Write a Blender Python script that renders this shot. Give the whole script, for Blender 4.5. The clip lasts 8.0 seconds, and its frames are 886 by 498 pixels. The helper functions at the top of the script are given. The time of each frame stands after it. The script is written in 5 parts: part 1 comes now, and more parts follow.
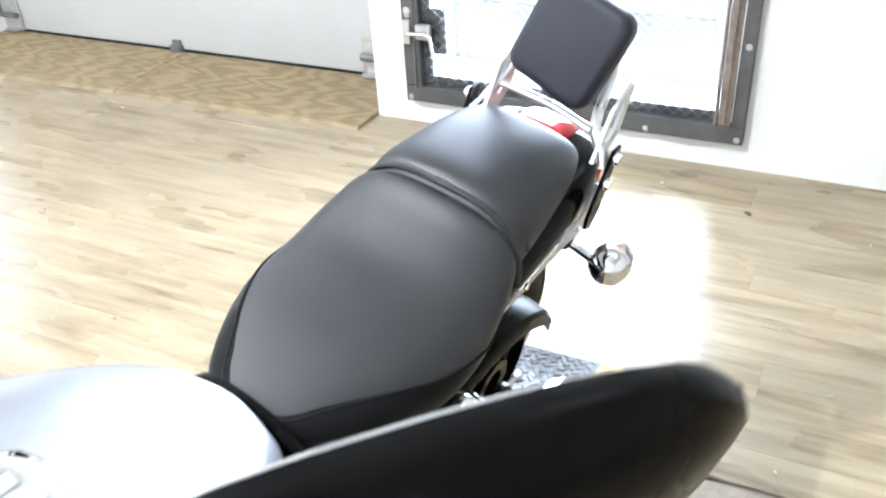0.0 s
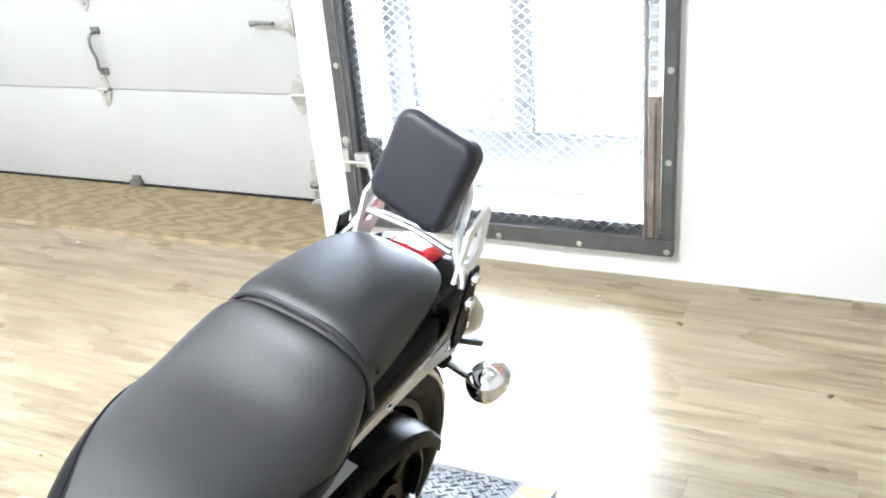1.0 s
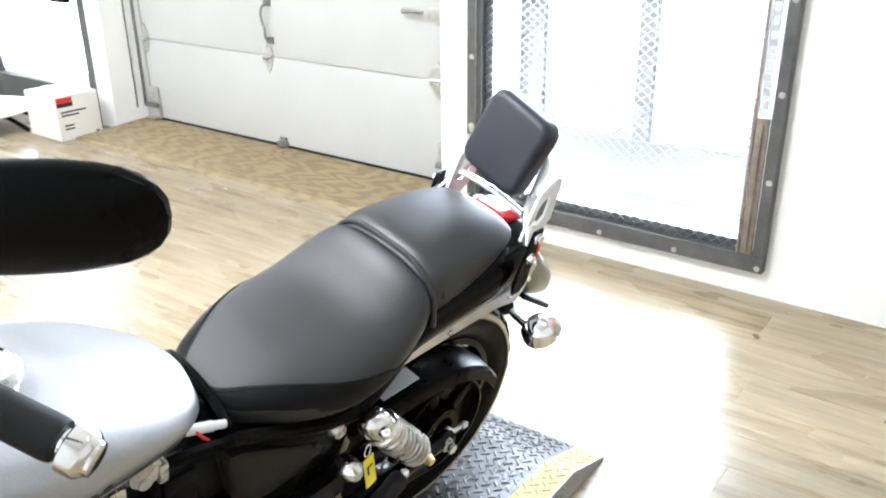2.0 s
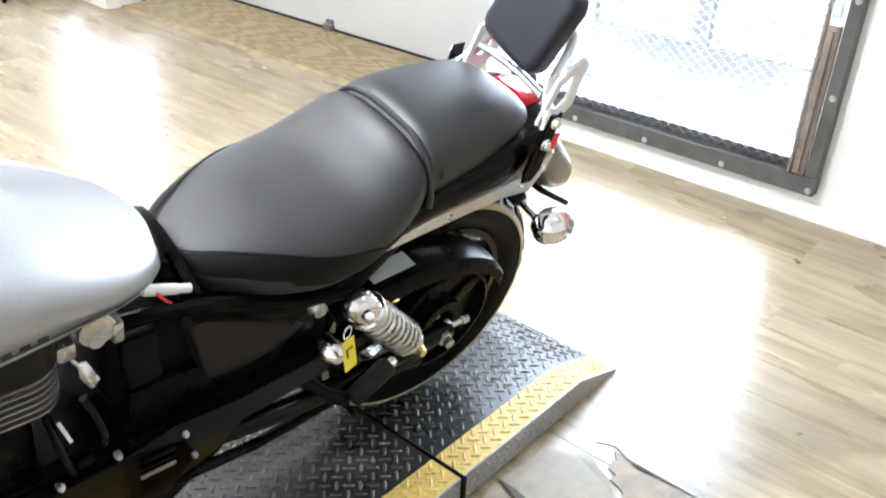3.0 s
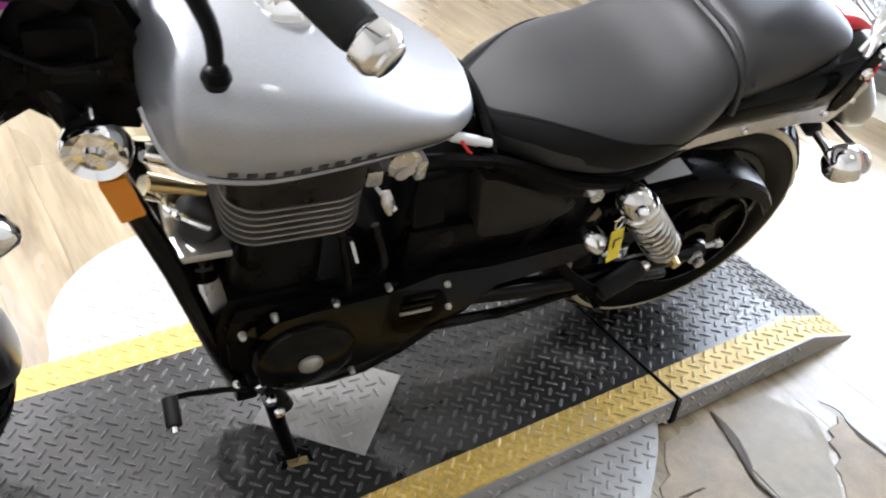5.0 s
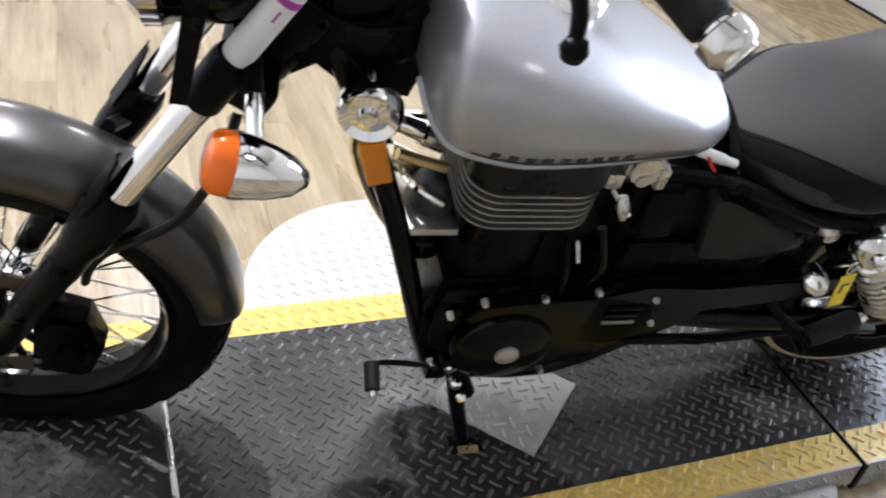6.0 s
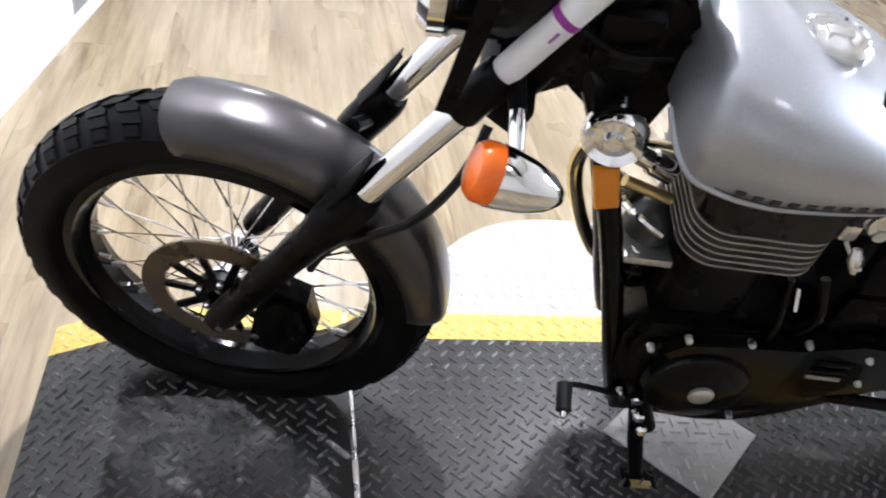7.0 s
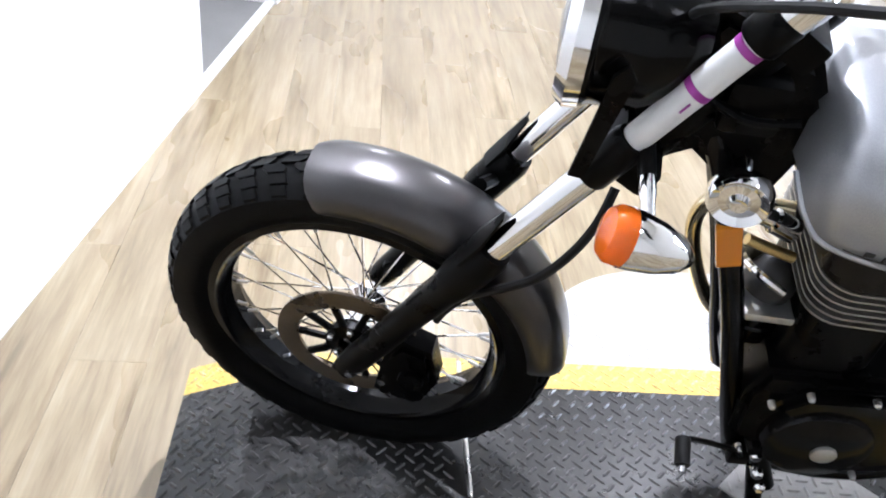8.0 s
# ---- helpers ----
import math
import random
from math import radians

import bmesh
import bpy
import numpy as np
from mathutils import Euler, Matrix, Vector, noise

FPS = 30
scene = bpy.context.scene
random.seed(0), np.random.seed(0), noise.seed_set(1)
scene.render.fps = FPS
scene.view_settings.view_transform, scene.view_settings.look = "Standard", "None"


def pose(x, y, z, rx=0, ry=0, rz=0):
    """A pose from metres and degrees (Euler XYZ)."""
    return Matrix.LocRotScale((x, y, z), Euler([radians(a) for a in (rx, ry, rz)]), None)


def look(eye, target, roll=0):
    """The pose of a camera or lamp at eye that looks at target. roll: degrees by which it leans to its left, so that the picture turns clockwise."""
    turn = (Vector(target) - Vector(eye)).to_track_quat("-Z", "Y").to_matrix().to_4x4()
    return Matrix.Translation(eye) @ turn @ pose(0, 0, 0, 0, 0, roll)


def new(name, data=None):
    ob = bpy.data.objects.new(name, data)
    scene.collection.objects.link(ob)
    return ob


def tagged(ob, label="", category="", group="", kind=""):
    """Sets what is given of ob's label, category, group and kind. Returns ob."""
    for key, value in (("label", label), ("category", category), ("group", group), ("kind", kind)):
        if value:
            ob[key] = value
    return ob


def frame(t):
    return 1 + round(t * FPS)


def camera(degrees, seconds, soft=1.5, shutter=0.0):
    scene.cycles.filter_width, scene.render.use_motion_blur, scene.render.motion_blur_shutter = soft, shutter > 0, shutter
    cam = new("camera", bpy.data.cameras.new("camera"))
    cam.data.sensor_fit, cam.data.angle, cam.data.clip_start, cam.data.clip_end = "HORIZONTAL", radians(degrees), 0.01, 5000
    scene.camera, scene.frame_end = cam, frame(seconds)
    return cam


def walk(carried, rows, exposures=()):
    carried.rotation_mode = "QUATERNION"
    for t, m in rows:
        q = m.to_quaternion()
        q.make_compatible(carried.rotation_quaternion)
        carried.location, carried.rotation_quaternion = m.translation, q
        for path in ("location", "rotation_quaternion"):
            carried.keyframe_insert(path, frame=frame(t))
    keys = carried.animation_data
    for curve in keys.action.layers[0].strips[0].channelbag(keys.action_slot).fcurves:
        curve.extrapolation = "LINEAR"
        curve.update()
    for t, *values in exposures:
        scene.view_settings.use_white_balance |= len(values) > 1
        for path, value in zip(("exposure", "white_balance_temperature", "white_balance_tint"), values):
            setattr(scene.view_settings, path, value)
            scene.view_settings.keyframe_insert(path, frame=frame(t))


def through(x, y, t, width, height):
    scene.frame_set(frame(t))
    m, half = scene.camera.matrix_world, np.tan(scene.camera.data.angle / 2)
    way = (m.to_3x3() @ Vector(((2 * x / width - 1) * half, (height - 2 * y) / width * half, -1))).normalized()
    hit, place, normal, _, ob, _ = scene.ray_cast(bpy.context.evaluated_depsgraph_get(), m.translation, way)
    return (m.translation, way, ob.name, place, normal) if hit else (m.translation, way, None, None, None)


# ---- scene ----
cam = camera(54.5, 8.0, soft=1.9, shutter=0.25)
PATH = [
    (0, (0.225, 0.203, 1.362), (-0.569, 1.71, 0.313), -3.4),
    (0.5, (0.291, 0.343, 1.35), (-0.618, 1.875, 0.44), -3.4),
    (0.7, (0.321, 0.336, 1.357), (-0.558, 1.912, 0.495), -2.8),
    (1, (0.417, 0.267, 1.369), (-0.411, 1.899, 0.563), -5.2),
    (1.5, (0.591, 0.091, 1.406), (-0.385, 1.68, 0.684), -4.8),
    (1.7, (0.614, 0.059, 1.405), (-0.413, 1.61, 0.669), -2.8),
    (2.8, (0.642, 0.192, 1.318), (-0.492, 1.544, 0.377), 2.1),
    (3, (0.645, 0.2, 1.302), (-0.473, 1.537, 0.321), 2.5),
    (3.5, (0.645, 0.197, 1.258), (-0.432, 1.498, 0.187), 3.2),
    (4, (0.634, 0.155, 1.253), (-0.525, 1.383, 0.18), 3.9),
    (4.5, (0.611, 0.1, 1.236), (-0.648, 1.191, 0.13), 5.1),
    (4.7, (0.597, 0.086, 1.238), (-0.678, 1.128, 0.103), 6.0),
    (5.8, (0.552, -0.027, 1.207), (-0.887, 0.758, 0.061), 10.7),
    (6, (0.537, -0.053, 1.2), (-0.919, 0.662, 0.03), 10.9),
    (6.5, (0.528, -0.112, 1.195), (-0.994, 0.428, 0.016), 11.0),
    (7, (0.525, -0.158, 1.192), (-1.032, 0.256, 0.008), 11.3),
    (7.5, (0.532, -0.205, 1.197), (-1.067, 0.061, 0.025), 11.0),
    (8, (0.553, -0.211, 1.228), (-1.084, -0.011, 0.097), 7.4),
]
EXPOSURES = [(0, 0.65, 5600, 11), (1.7, 0.65, 5800, 10), (3.0, 0.65, 5800, 11), (4.5, 0.47, 6000, 13), (6.0, 0.02, 5850, 16), (7.0, 0.13, 5750, 16), (8.0, 0.28, 5550, 16)]
walk(cam, [(t, look(eye, target, roll)) for t, eye, target, roll in PATH], EXPOSURES)
DOOR_W, LAMP_W = 135.0, 46.0
RWR = 0.284
FWX, FWR, STEER, FORKY = 1.455, 0.310, -7.0, 0.095
MIRX, MIRY, MIRZ = 0.864, 0.401, 1.273

# ---------------------------------------------------------------- light
world = bpy.data.worlds.new("world")
scene.world = world
world.use_nodes = True
wt = world.node_tree
sky = wt.nodes.new("ShaderNodeTexSky")
sky.sky_type, sky.sun_disc = "NISHITA", False
sky.sun_elevation, sky.sun_rotation = radians(49), radians(180)
wt.links.new(sky.outputs[0], wt.nodes["Background"].inputs[0])
wt.nodes["Background"].inputs[1].default_value = 0.12

def area(name, at, to, sx, sy, watts, colour):
    lamp = bpy.data.lights.new(name, "AREA")
    lamp.shape, lamp.size, lamp.size_y, lamp.energy, lamp.color = "RECTANGLE", sx, sy, watts, colour
    ob = new(name, lamp)
    ob.matrix_world = look(at, to)
    return ob

sun_data = bpy.data.lights.new("sun", "SUN")
sun_data.energy, sun_data.angle, sun_data.color = 3.0, radians(0.5), (1.0, 0.95, 0.88)
sun = new("sun", sun_data)
sun.matrix_world = look((0, -6, 7), (0, 0, 0))
for lx in (-0.985, -0.415):
    area("sky_light_mesh_door", (lx, 3.09, 1.11), (lx, 1.0, 0.7), 0.50, 1.80, DOOR_W / 2, (0.88, 0.95, 1.0))
area("sky_light_side_door", (-4.95, 3.06, 1.1), (-4.4, 1.0, 0.6), 0.9, 1.8, 16, (0.93, 0.97, 1.0))
# first lamp sits where the wheel's shadow points; the other four are added fill
for lx, ly, w, size in ((-1.42, -0.12, 2.9, 0.035), (-2.9, 1.7, 0.6, 0.5), (1.2, 1.9, 0.12, 0.5), (-4.6, 0.2, 1.0, 0.5), (-1.6, -3.0, 0.3, 0.5)):
    area("ceiling_main_and_fill", (lx, ly, 3.17), (lx, ly, 0), size, size * 0.8, LAMP_W * w, (1.0, 0.96, 0.90))

# ---------------------------------------------------------------- materials
def material(name, colour, rough=0.5, metal=0.0, coat=0.0, spec=0.5):
    m = bpy.data.materials.new(name)
    m.use_nodes = True
    b = m.node_tree.nodes["Principled BSDF"]
    b.inputs["Base Color"].default_value = (*colour, 1)
    b.inputs["Roughness"].default_value = rough
    b.inputs["Metallic"].default_value = metal
    b.inputs["Coat Weight"].default_value = coat
    b.inputs["Coat Roughness"].default_value = 0.06
    b.inputs["Specular IOR Level"].default_value = spec
    return m

class Graph:
    def __init__(self, m):
        self.t = m.node_tree
        self.b = self.t.nodes["Principled BSDF"]
        self.pos = self.t.nodes.new("ShaderNodeTexCoord").outputs["Object"]
    def node(self, kind, **props):
        n = self.t.nodes.new(kind)
        for k, v in props.items():
            setattr(n, k, v)
        return n
    def link(self, a, b):
        self.t.links.new(a, b)
    def scaled(self, s, src=None):
        n = self.node("ShaderNodeMapping")
        n.inputs["Scale"].default_value = s if isinstance(s, tuple) else (s, s, s)
        self.link(src or self.pos, n.inputs[0])
        return n.outputs[0]
    def noise(self, scale, detail=3.0, rough=0.55, src=None):
        n = self.node("ShaderNodeTexNoise")
        n.inputs["Scale"].default_value, n.inputs["Detail"].default_value, n.inputs["Roughness"].default_value = scale, detail, rough
        self.link(src or self.pos, n.inputs["Vector"])
        return n.outputs[0]
    def ramp(self, fac, stops):
        n = self.node("ShaderNodeValToRGB")
        e = n.color_ramp.elements
        while len(e) < len(stops):
            e.new(0.5)
        for el, (p, c) in zip(e, stops):
            el.position = p
            el.color = (*c, 1) if isinstance(c, tuple) else (c, c, c, 1)
        self.link(fac, n.inputs[0])
        return n.outputs[0]
    def mix(self, fac, a, b, mode="MIX"):
        n = self.node("ShaderNodeMix", data_type="RGBA", blend_type=mode)
        for sock, v in ((n.inputs[0], fac), (n.inputs[6], a), (n.inputs[7], b)):
            if isinstance(v, (int, float)):
                sock.default_value = v if sock.type == "VALUE" else (v, v, v, 1)
            elif isinstance(v, tuple):
                sock.default_value = (*v, 1)
            else:
                self.link(v, sock)
        return n.outputs[2]
    def bump(self, height, strength, dist=0.002):
        n = self.node("ShaderNodeBump")
        n.inputs["Strength"].default_value, n.inputs["Distance"].default_value = strength, dist
        self.link(height, n.inputs["Height"])
        self.link(n.outputs[0], self.b.inputs["Normal"])
    def colour(self, c):
        self.link(c, self.b.inputs["Base Color"])
    def rough(self, r):
        self.link(r, self.b.inputs["Roughness"])

def worn(name, colour, rough, metal=0.0, coat=0.0, vary=0.12, scale=9.0, grain=160.0, bump=0.15, rvary=0.1, dist=0.001):
    """A surface with patches and fine grain round one colour."""
    m = material(name, colour, rough, metal, coat)
    g = Graph(m)
    big, fine = g.noise(scale, 4), g.noise(grain, 2)
    lo = tuple(max(c * (1 - vary), 0) for c in colour)
    hi = tuple(min(c * (1 + vary), 1) for c in colour)
    g.colour(g.mix(0.25, g.ramp(big, [(0.3, lo), (0.7, hi)]), g.ramp(fine, [(0.3, lo), (0.7, hi)])))
    g.rough(g.ramp(big, [(0.25, max(rough - rvary, 0.02)), (0.75, min(rough + rvary, 1.0))]))
    if bump:
        g.bump(fine, bump, dist)
    return m

def dull(m, level):
    m.node_tree.nodes["Principled BSDF"].inputs["Specular IOR Level"].default_value = level
    return m

def vinyl_plank():
    m = material("vinyl_plank", (0.5, 0.4, 0.27), 0.3)
    g = Graph(m)
    info = g.node("ShaderNodeObjectInfo")
    shift = g.node("ShaderNodeVectorMath", operation="MULTIPLY_ADD")
    g.link(info.outputs["Random"], shift.inputs[0])
    shift.inputs[1].default_value = (37.0, 19.0, 5.0)
    g.link(g.pos, shift.inputs[2])
    src = shift.outputs[0]
    # printed staves, three to a plank
    stave = g.node("ShaderNodeTexBrick", offset=0.37)
    stave.inputs["Scale"].default_value, stave.inputs["Mortar Size"].default_value = 1.0, 0.0012
    stave.inputs["Brick Width"].default_value, stave.inputs["Row Height"].default_value = 0.41, 0.0505
    stave.inputs["Color1"].default_value, stave.inputs["Color2"].default_value, stave.inputs["Mortar"].default_value = (0.85, 0.845, 0.84, 1), (1.08, 1.08, 1.08, 1), (0.93, 0.92, 0.91, 1)
    g.link(g.scaled((1, 1, 1), g.pos), stave.inputs["Vector"])
    streak = g.noise(1.0, 5, 0.62, g.scaled((2.6, 30.0, 4.0), src))
    fine = g.noise(1.0, 3, 0.6, g.scaled((9.0, 190.0, 9.0), src))
    patch = g.noise(1.0, 3, 0.5, g.scaled((1.6, 5.0, 3.0), src))
    c = g.ramp(streak, [(0.28, (0.130, 0.094, 0.054)), (0.43, (0.245, 0.190, 0.112)), (0.57, (0.330, 0.266, 0.165)), (0.76, (0.395, 0.338, 0.238))])
    c = g.mix(g.ramp(fine, [(0.35, 0.0), (0.75, 0.35)]), c, (0.17, 0.125, 0.080))
    c = g.mix(g.ramp(patch, [(0.35, 0.0), (0.8, 0.35)]), c, (0.40, 0.345, 0.250))
    c = g.mix(0.5, c, stave.outputs["Color"], "MULTIPLY")
    tone = g.ramp(info.outputs["Random"], [(0.0, (0.92, 0.915, 0.90)), (1.0, (1.05, 1.05, 1.05))])
    g.colour(g.mix(1.0, c, tone, "MULTIPLY"))
    g.rough(g.ramp(patch, [(0.3, 0.24), (0.75, 0.34)]))
    g.bump(fine, 0.12, 0.0006)
    return m

def plywood():
    m = material("plywood", (0.5, 0.33, 0.16), 0.55)
    g = Graph(m)
    wave = g.node("ShaderNodeTexWave", wave_type="RINGS", rings_direction="Y")
    wave.inputs["Scale"].default_value, wave.inputs["Distortion"].default_value = 2.6, 14.0
    wave.inputs["Detail"].default_value, wave.inputs["Detail Scale"].default_value = 3.0, 1.2
    g.link(g.scaled((0.8, 3.5, 1.0)), wave.inputs["Vector"])
    stain = g.noise(4.0, 4)
    c = g.ramp(wave.outputs[0], [(0.1, (0.190, 0.140, 0.068)), (0.5, (0.240, 0.183, 0.093)), (0.9, (0.285, 0.222, 0.120))])
    c = g.mix(g.ramp(stain, [(0.45, 0.0), (0.75, 0.5)]), c, (0.17, 0.125, 0.08))
    g.colour(c)
    g.bump(g.noise(1.0, 2, 0.6, g.scaled((12, 160, 12))), 0.2, 0.001)
    return m

def deck_paint(name, paint, scuff, amount, lo=0.36, hi=0.6):
    """Painted steel that is rubbed bare in patches."""
    m = material(name, paint, 0.5)
    g = Graph(m)
    big, fine = g.noise(7.0, 5, 0.7), g.noise(90.0, 3, 0.7)
    mask = g.ramp(g.mix(0.45, big, fine), [(0.60 - amount, 0.0), (0.68 - amount * 0.6, 1.0)])
    dirt = g.ramp(fine, [(0.3, tuple(c * 0.7 for c in paint)), (0.7, tuple(min(c * 1.3, 1) for c in paint))])
    g.colour(g.mix(mask, dirt, scuff))
    g.rough(g.ramp(big, [(0.3, lo), (0.7, hi)]))
    g.bump(fine, 0.25, 0.0008)
    return m

def leather():
    m = material("seat_vinyl", (0.03, 0.03, 0.032), 0.5, spec=0.6)
    g = Graph(m)
    v = g.node("ShaderNodeTexVoronoi")
    v.inputs["Scale"].default_value = 300.0
    g.link(g.pos, v.inputs["Vector"])
    big = g.noise(6.0, 3)
    g.colour(g.ramp(big, [(0.3, (0.006, 0.006, 0.007)), (0.7, (0.010, 0.010, 0.0115))]))
    g.rough(g.ramp(big, [(0.3, 0.46), (0.7, 0.56)]))
    g.b.inputs["Sheen Weight"].default_value, g.b.inputs["Sheen Roughness"].default_value = 0.0, 0.5
    g.bump(v.outputs["Distance"], 0.22, 0.0005)
    return m

def flake(name, colour, rough=0.32, coat=1.0, metal=0.85):
    """Metallic paint under clear coat."""
    m = material(name, colour, rough, metal, coat)
    g = Graph(m)
    fine = g.noise(900.0, 1)
    g.colour(g.ramp(fine, [(0.3, tuple(c * 0.9 for c in colour)), (0.7, tuple(min(c * 1.1, 1) for c in colour))]))
    g.rough(g.ramp(g.noise(5.0, 3), [(0.3, rough - 0.015), (0.7, rough + 0.015)]))
    return m

def lens(name, colour, rough=0.12, through=0.55):
    m = material(name, colour, rough)
    m.node_tree.nodes["Principled BSDF"].inputs["Transmission Weight"].default_value = through
    return m

def glass():
    m = material("window_glass", (0.95, 0.97, 0.97), 0.02)
    m.node_tree.nodes["Principled BSDF"].inputs["Transmission Weight"].default_value = 1.0
    m.node_tree.nodes["Principled BSDF"].inputs["IOR"].default_value = 1.1
    return m

VINYL, PLY = vinyl_plank(), plywood()
SUBFLOOR = worn("bare_subfloor", (0.29, 0.225, 0.155), 0.6, vary=0.35, scale=14)
WORNV = worn("worn_grey_vinyl", (0.26, 0.215, 0.155), 0.55, vary=0.25, scale=10, grain=40)
CRACK = worn("dark_crack", (0.075, 0.058, 0.044), 0.8)
GROUT = worn("floor_joint", (0.13, 0.10, 0.075), 0.8)
WALL = worn("white_wall_paint", (0.80, 0.80, 0.78), 0.55, vary=0.03, scale=2.5, grain=60, bump=0.08)
CEIL = worn("ceiling_paint", (0.75, 0.75, 0.73), 0.8, vary=0.04)
DOORW = worn("garage_door_enamel", (0.48, 0.485, 0.475), 0.4, vary=0.04, scale=3, grain=120, bump=0.06)
FRAME = worn("grey_painted_steel", (0.085, 0.085, 0.085), 0.5, 0.2, vary=0.35, scale=12, bump=0.3)
RUST = worn("rusty_channel", (0.20, 0.165, 0.135), 0.7, 0.2, vary=0.4, scale=22, bump=0.4)
MESH = worn("expanded_steel", (0.16, 0.16, 0.16), 0.5, 0.5, vary=0.25)
GALV = worn("galvanised_steel", (0.55, 0.55, 0.53), 0.38, 0.8, vary=0.2, scale=30)
TRACKM = worn("dull_track_steel", (0.20, 0.20, 0.19), 0.45, 0.7, vary=0.3, scale=25)
RUBBER = dull(worn("rubber", (0.007, 0.007, 0.007), 0.6, vary=0.3, scale=25, bump=0.25), 0.22)
TREAD = dull(worn("tyre_rubber", (0.004, 0.004, 0.004), 0.42, vary=0.3, scale=30, bump=0.3), 0.06)
# tan colour stands in for door light on the black sidewall
SIDELIT = worn("daylit_tan_sidewall", (0.45, 0.38, 0.24), 0.6, vary=0.2, scale=25)
BLACKP = deck_paint("black_deck_paint", (0.020, 0.0192, 0.0182), (0.075, 0.072, 0.068), 0.012, 0.24, 0.34)
BLACKT = deck_paint("worn_black_tread", (0.050, 0.0485, 0.0465), (0.26, 0.255, 0.25), 0.035, 0.22, 0.40)
YELLOW = deck_paint("yellow_safety_paint", (0.58, 0.40, 0.085), (0.36, 0.31, 0.20), 0.035)
YELLOWT = deck_paint("worn_yellow_tread", (0.63, 0.47, 0.16), (0.6, 0.55, 0.40), 0.05)
PLATE = worn("bare_steel_plate", (0.36, 0.35, 0.335), 0.45, 0.3, vary=0.18, scale=16, bump=0.2)
WHITEPL = worn("pale_painted_plate", (0.52, 0.51, 0.49), 0.4, 0.2, vary=0.08, scale=14, bump=0.15)
HEAD = dull(worn("brown_black_casting", (0.008, 0.0065, 0.0055), 0.30, vary=0.3, scale=20, bump=0.1), 0.2)
LEATHER = leather()
SEATSIDE = dull(worn("black_seat_side_vinyl", (0.006, 0.006, 0.0062), 0.42, vary=0.2, scale=14, grain=400, bump=0.12), 0.09)
SILVER = flake("silver_metallic_paint", (0.365, 0.375, 0.40), 0.42, 1.0, 0.66)
PEWTER = flake("pewter_metallic_paint", (0.22, 0.22, 0.225), 0.3)
GRAPH = flake("graphite_metallic_paint", (0.062, 0.059, 0.060), 0.30, 0.35)
CHROME = worn("chrome", (0.86, 0.86, 0.87), 0.07, 1.0, vary=0.03, bump=0, rvary=0.03)
SHOCKC = worn("dulled_chrome", (0.74, 0.73, 0.72), 0.17, 1.0, vary=0.08, scale=20, bump=0)
STEEL = worn("brushed_steel", (0.60, 0.59, 0.57), 0.3, 0.95, vary=0.12, scale=30, bump=0.1)
ALU = worn("cast_aluminium", (0.58, 0.58, 0.57), 0.35, 0.9, vary=0.15, scale=30, bump=0.15)
GOLD = worn("yellow_zinc", (0.62, 0.46, 0.20), 0.35, 0.9, vary=0.15, scale=40)
DISC = worn("brake_disc_steel", (0.24, 0.20, 0.15), 0.32, 0.95, vary=0.15, scale=25)
GLOSS = dull(worn("black_gloss_enamel", (0.003, 0.003, 0.003), 0.13, 0, 0.05, vary=0.3, bump=0, rvary=0.06), 0.10)
CASTG = worn("grey_casting", (0.04, 0.04, 0.041), 0.35, 0.5, vary=0.2, scale=25, bump=0.1)
SATIN = dull(worn("black_satin_paint", (0.003, 0.0029, 0.0028), 0.30, vary=0.3, scale=18, bump=0.08), 0.07)
PLASTIC = dull(worn("black_plastic", (0.004, 0.004, 0.0042), 0.42, vary=0.2, scale=18, bump=0.1), 0.06)
SIDEC = dull(worn("dark_grey_side_cover", (0.0095, 0.008, 0.007), 0.42, vary=0.1, bump=0), 0.22)
FINEDGE = worn("bare_fin_edge", (0.32, 0.31, 0.29), 0.4, 0.8, vary=0.12, scale=40)
AMBER = dull(lens("amber_lens", (1.0, 0.20, 0.002), 0.08, 0.45), 0.5)
# chrome whose base colour carries the reflection of the yellow edges
TINT = worn("yellow_reflection_chrome", (0.78, 0.68, 0.46), 0.12, 1.0, vary=0.15, scale=14, bump=0)
DOORA = worn("grey_door_aluminium", (0.18, 0.18, 0.183), 0.5, vary=0.06, scale=6)
PADV = worn("navy_black_vinyl", (0.009, 0.0095, 0.018), 0.5, vary=0.2, scale=8, grain=300, bump=0.15)
REFL = lens("amber_reflector", (0.74, 0.25, 0.012), 0.22, 0.1)
RED = lens("red_lens", (0.75, 0.03, 0.04), 0.12, 0.25)
CLEAR = lens("clear_lens", (0.93, 0.93, 0.93), 0.08, 0.8)
TAGY = worn("yellow_tag", (0.80, 0.66, 0.03), 0.45, vary=0.06, bump=0)
LABEL = worn("silver_sticker", (0.62, 0.62, 0.62), 0.45, 0.2, vary=0.06, bump=0)
INK = material("black_ink", (0.02, 0.02, 0.02), 0.5)
PURPLE = material("purple_tape", (0.30, 0.03, 0.28), 0.5)
REDW = material("red_wire", (0.65, 0.03, 0.03), 0.4)
WHITEP = worn("white_plastic", (0.75, 0.75, 0.74), 0.35, vary=0.04, bump=0)
CARD = worn("white_carton", (0.72, 0.70, 0.66), 0.7, vary=0.06, scale=6)
HOSE = material("yellow_hose", (0.72, 0.70, 0.06), 0.4)
MIRROR = material("mirror_glass", (0.9, 0.9, 0.9), 0.01, 1.0)
GLASS = glass()
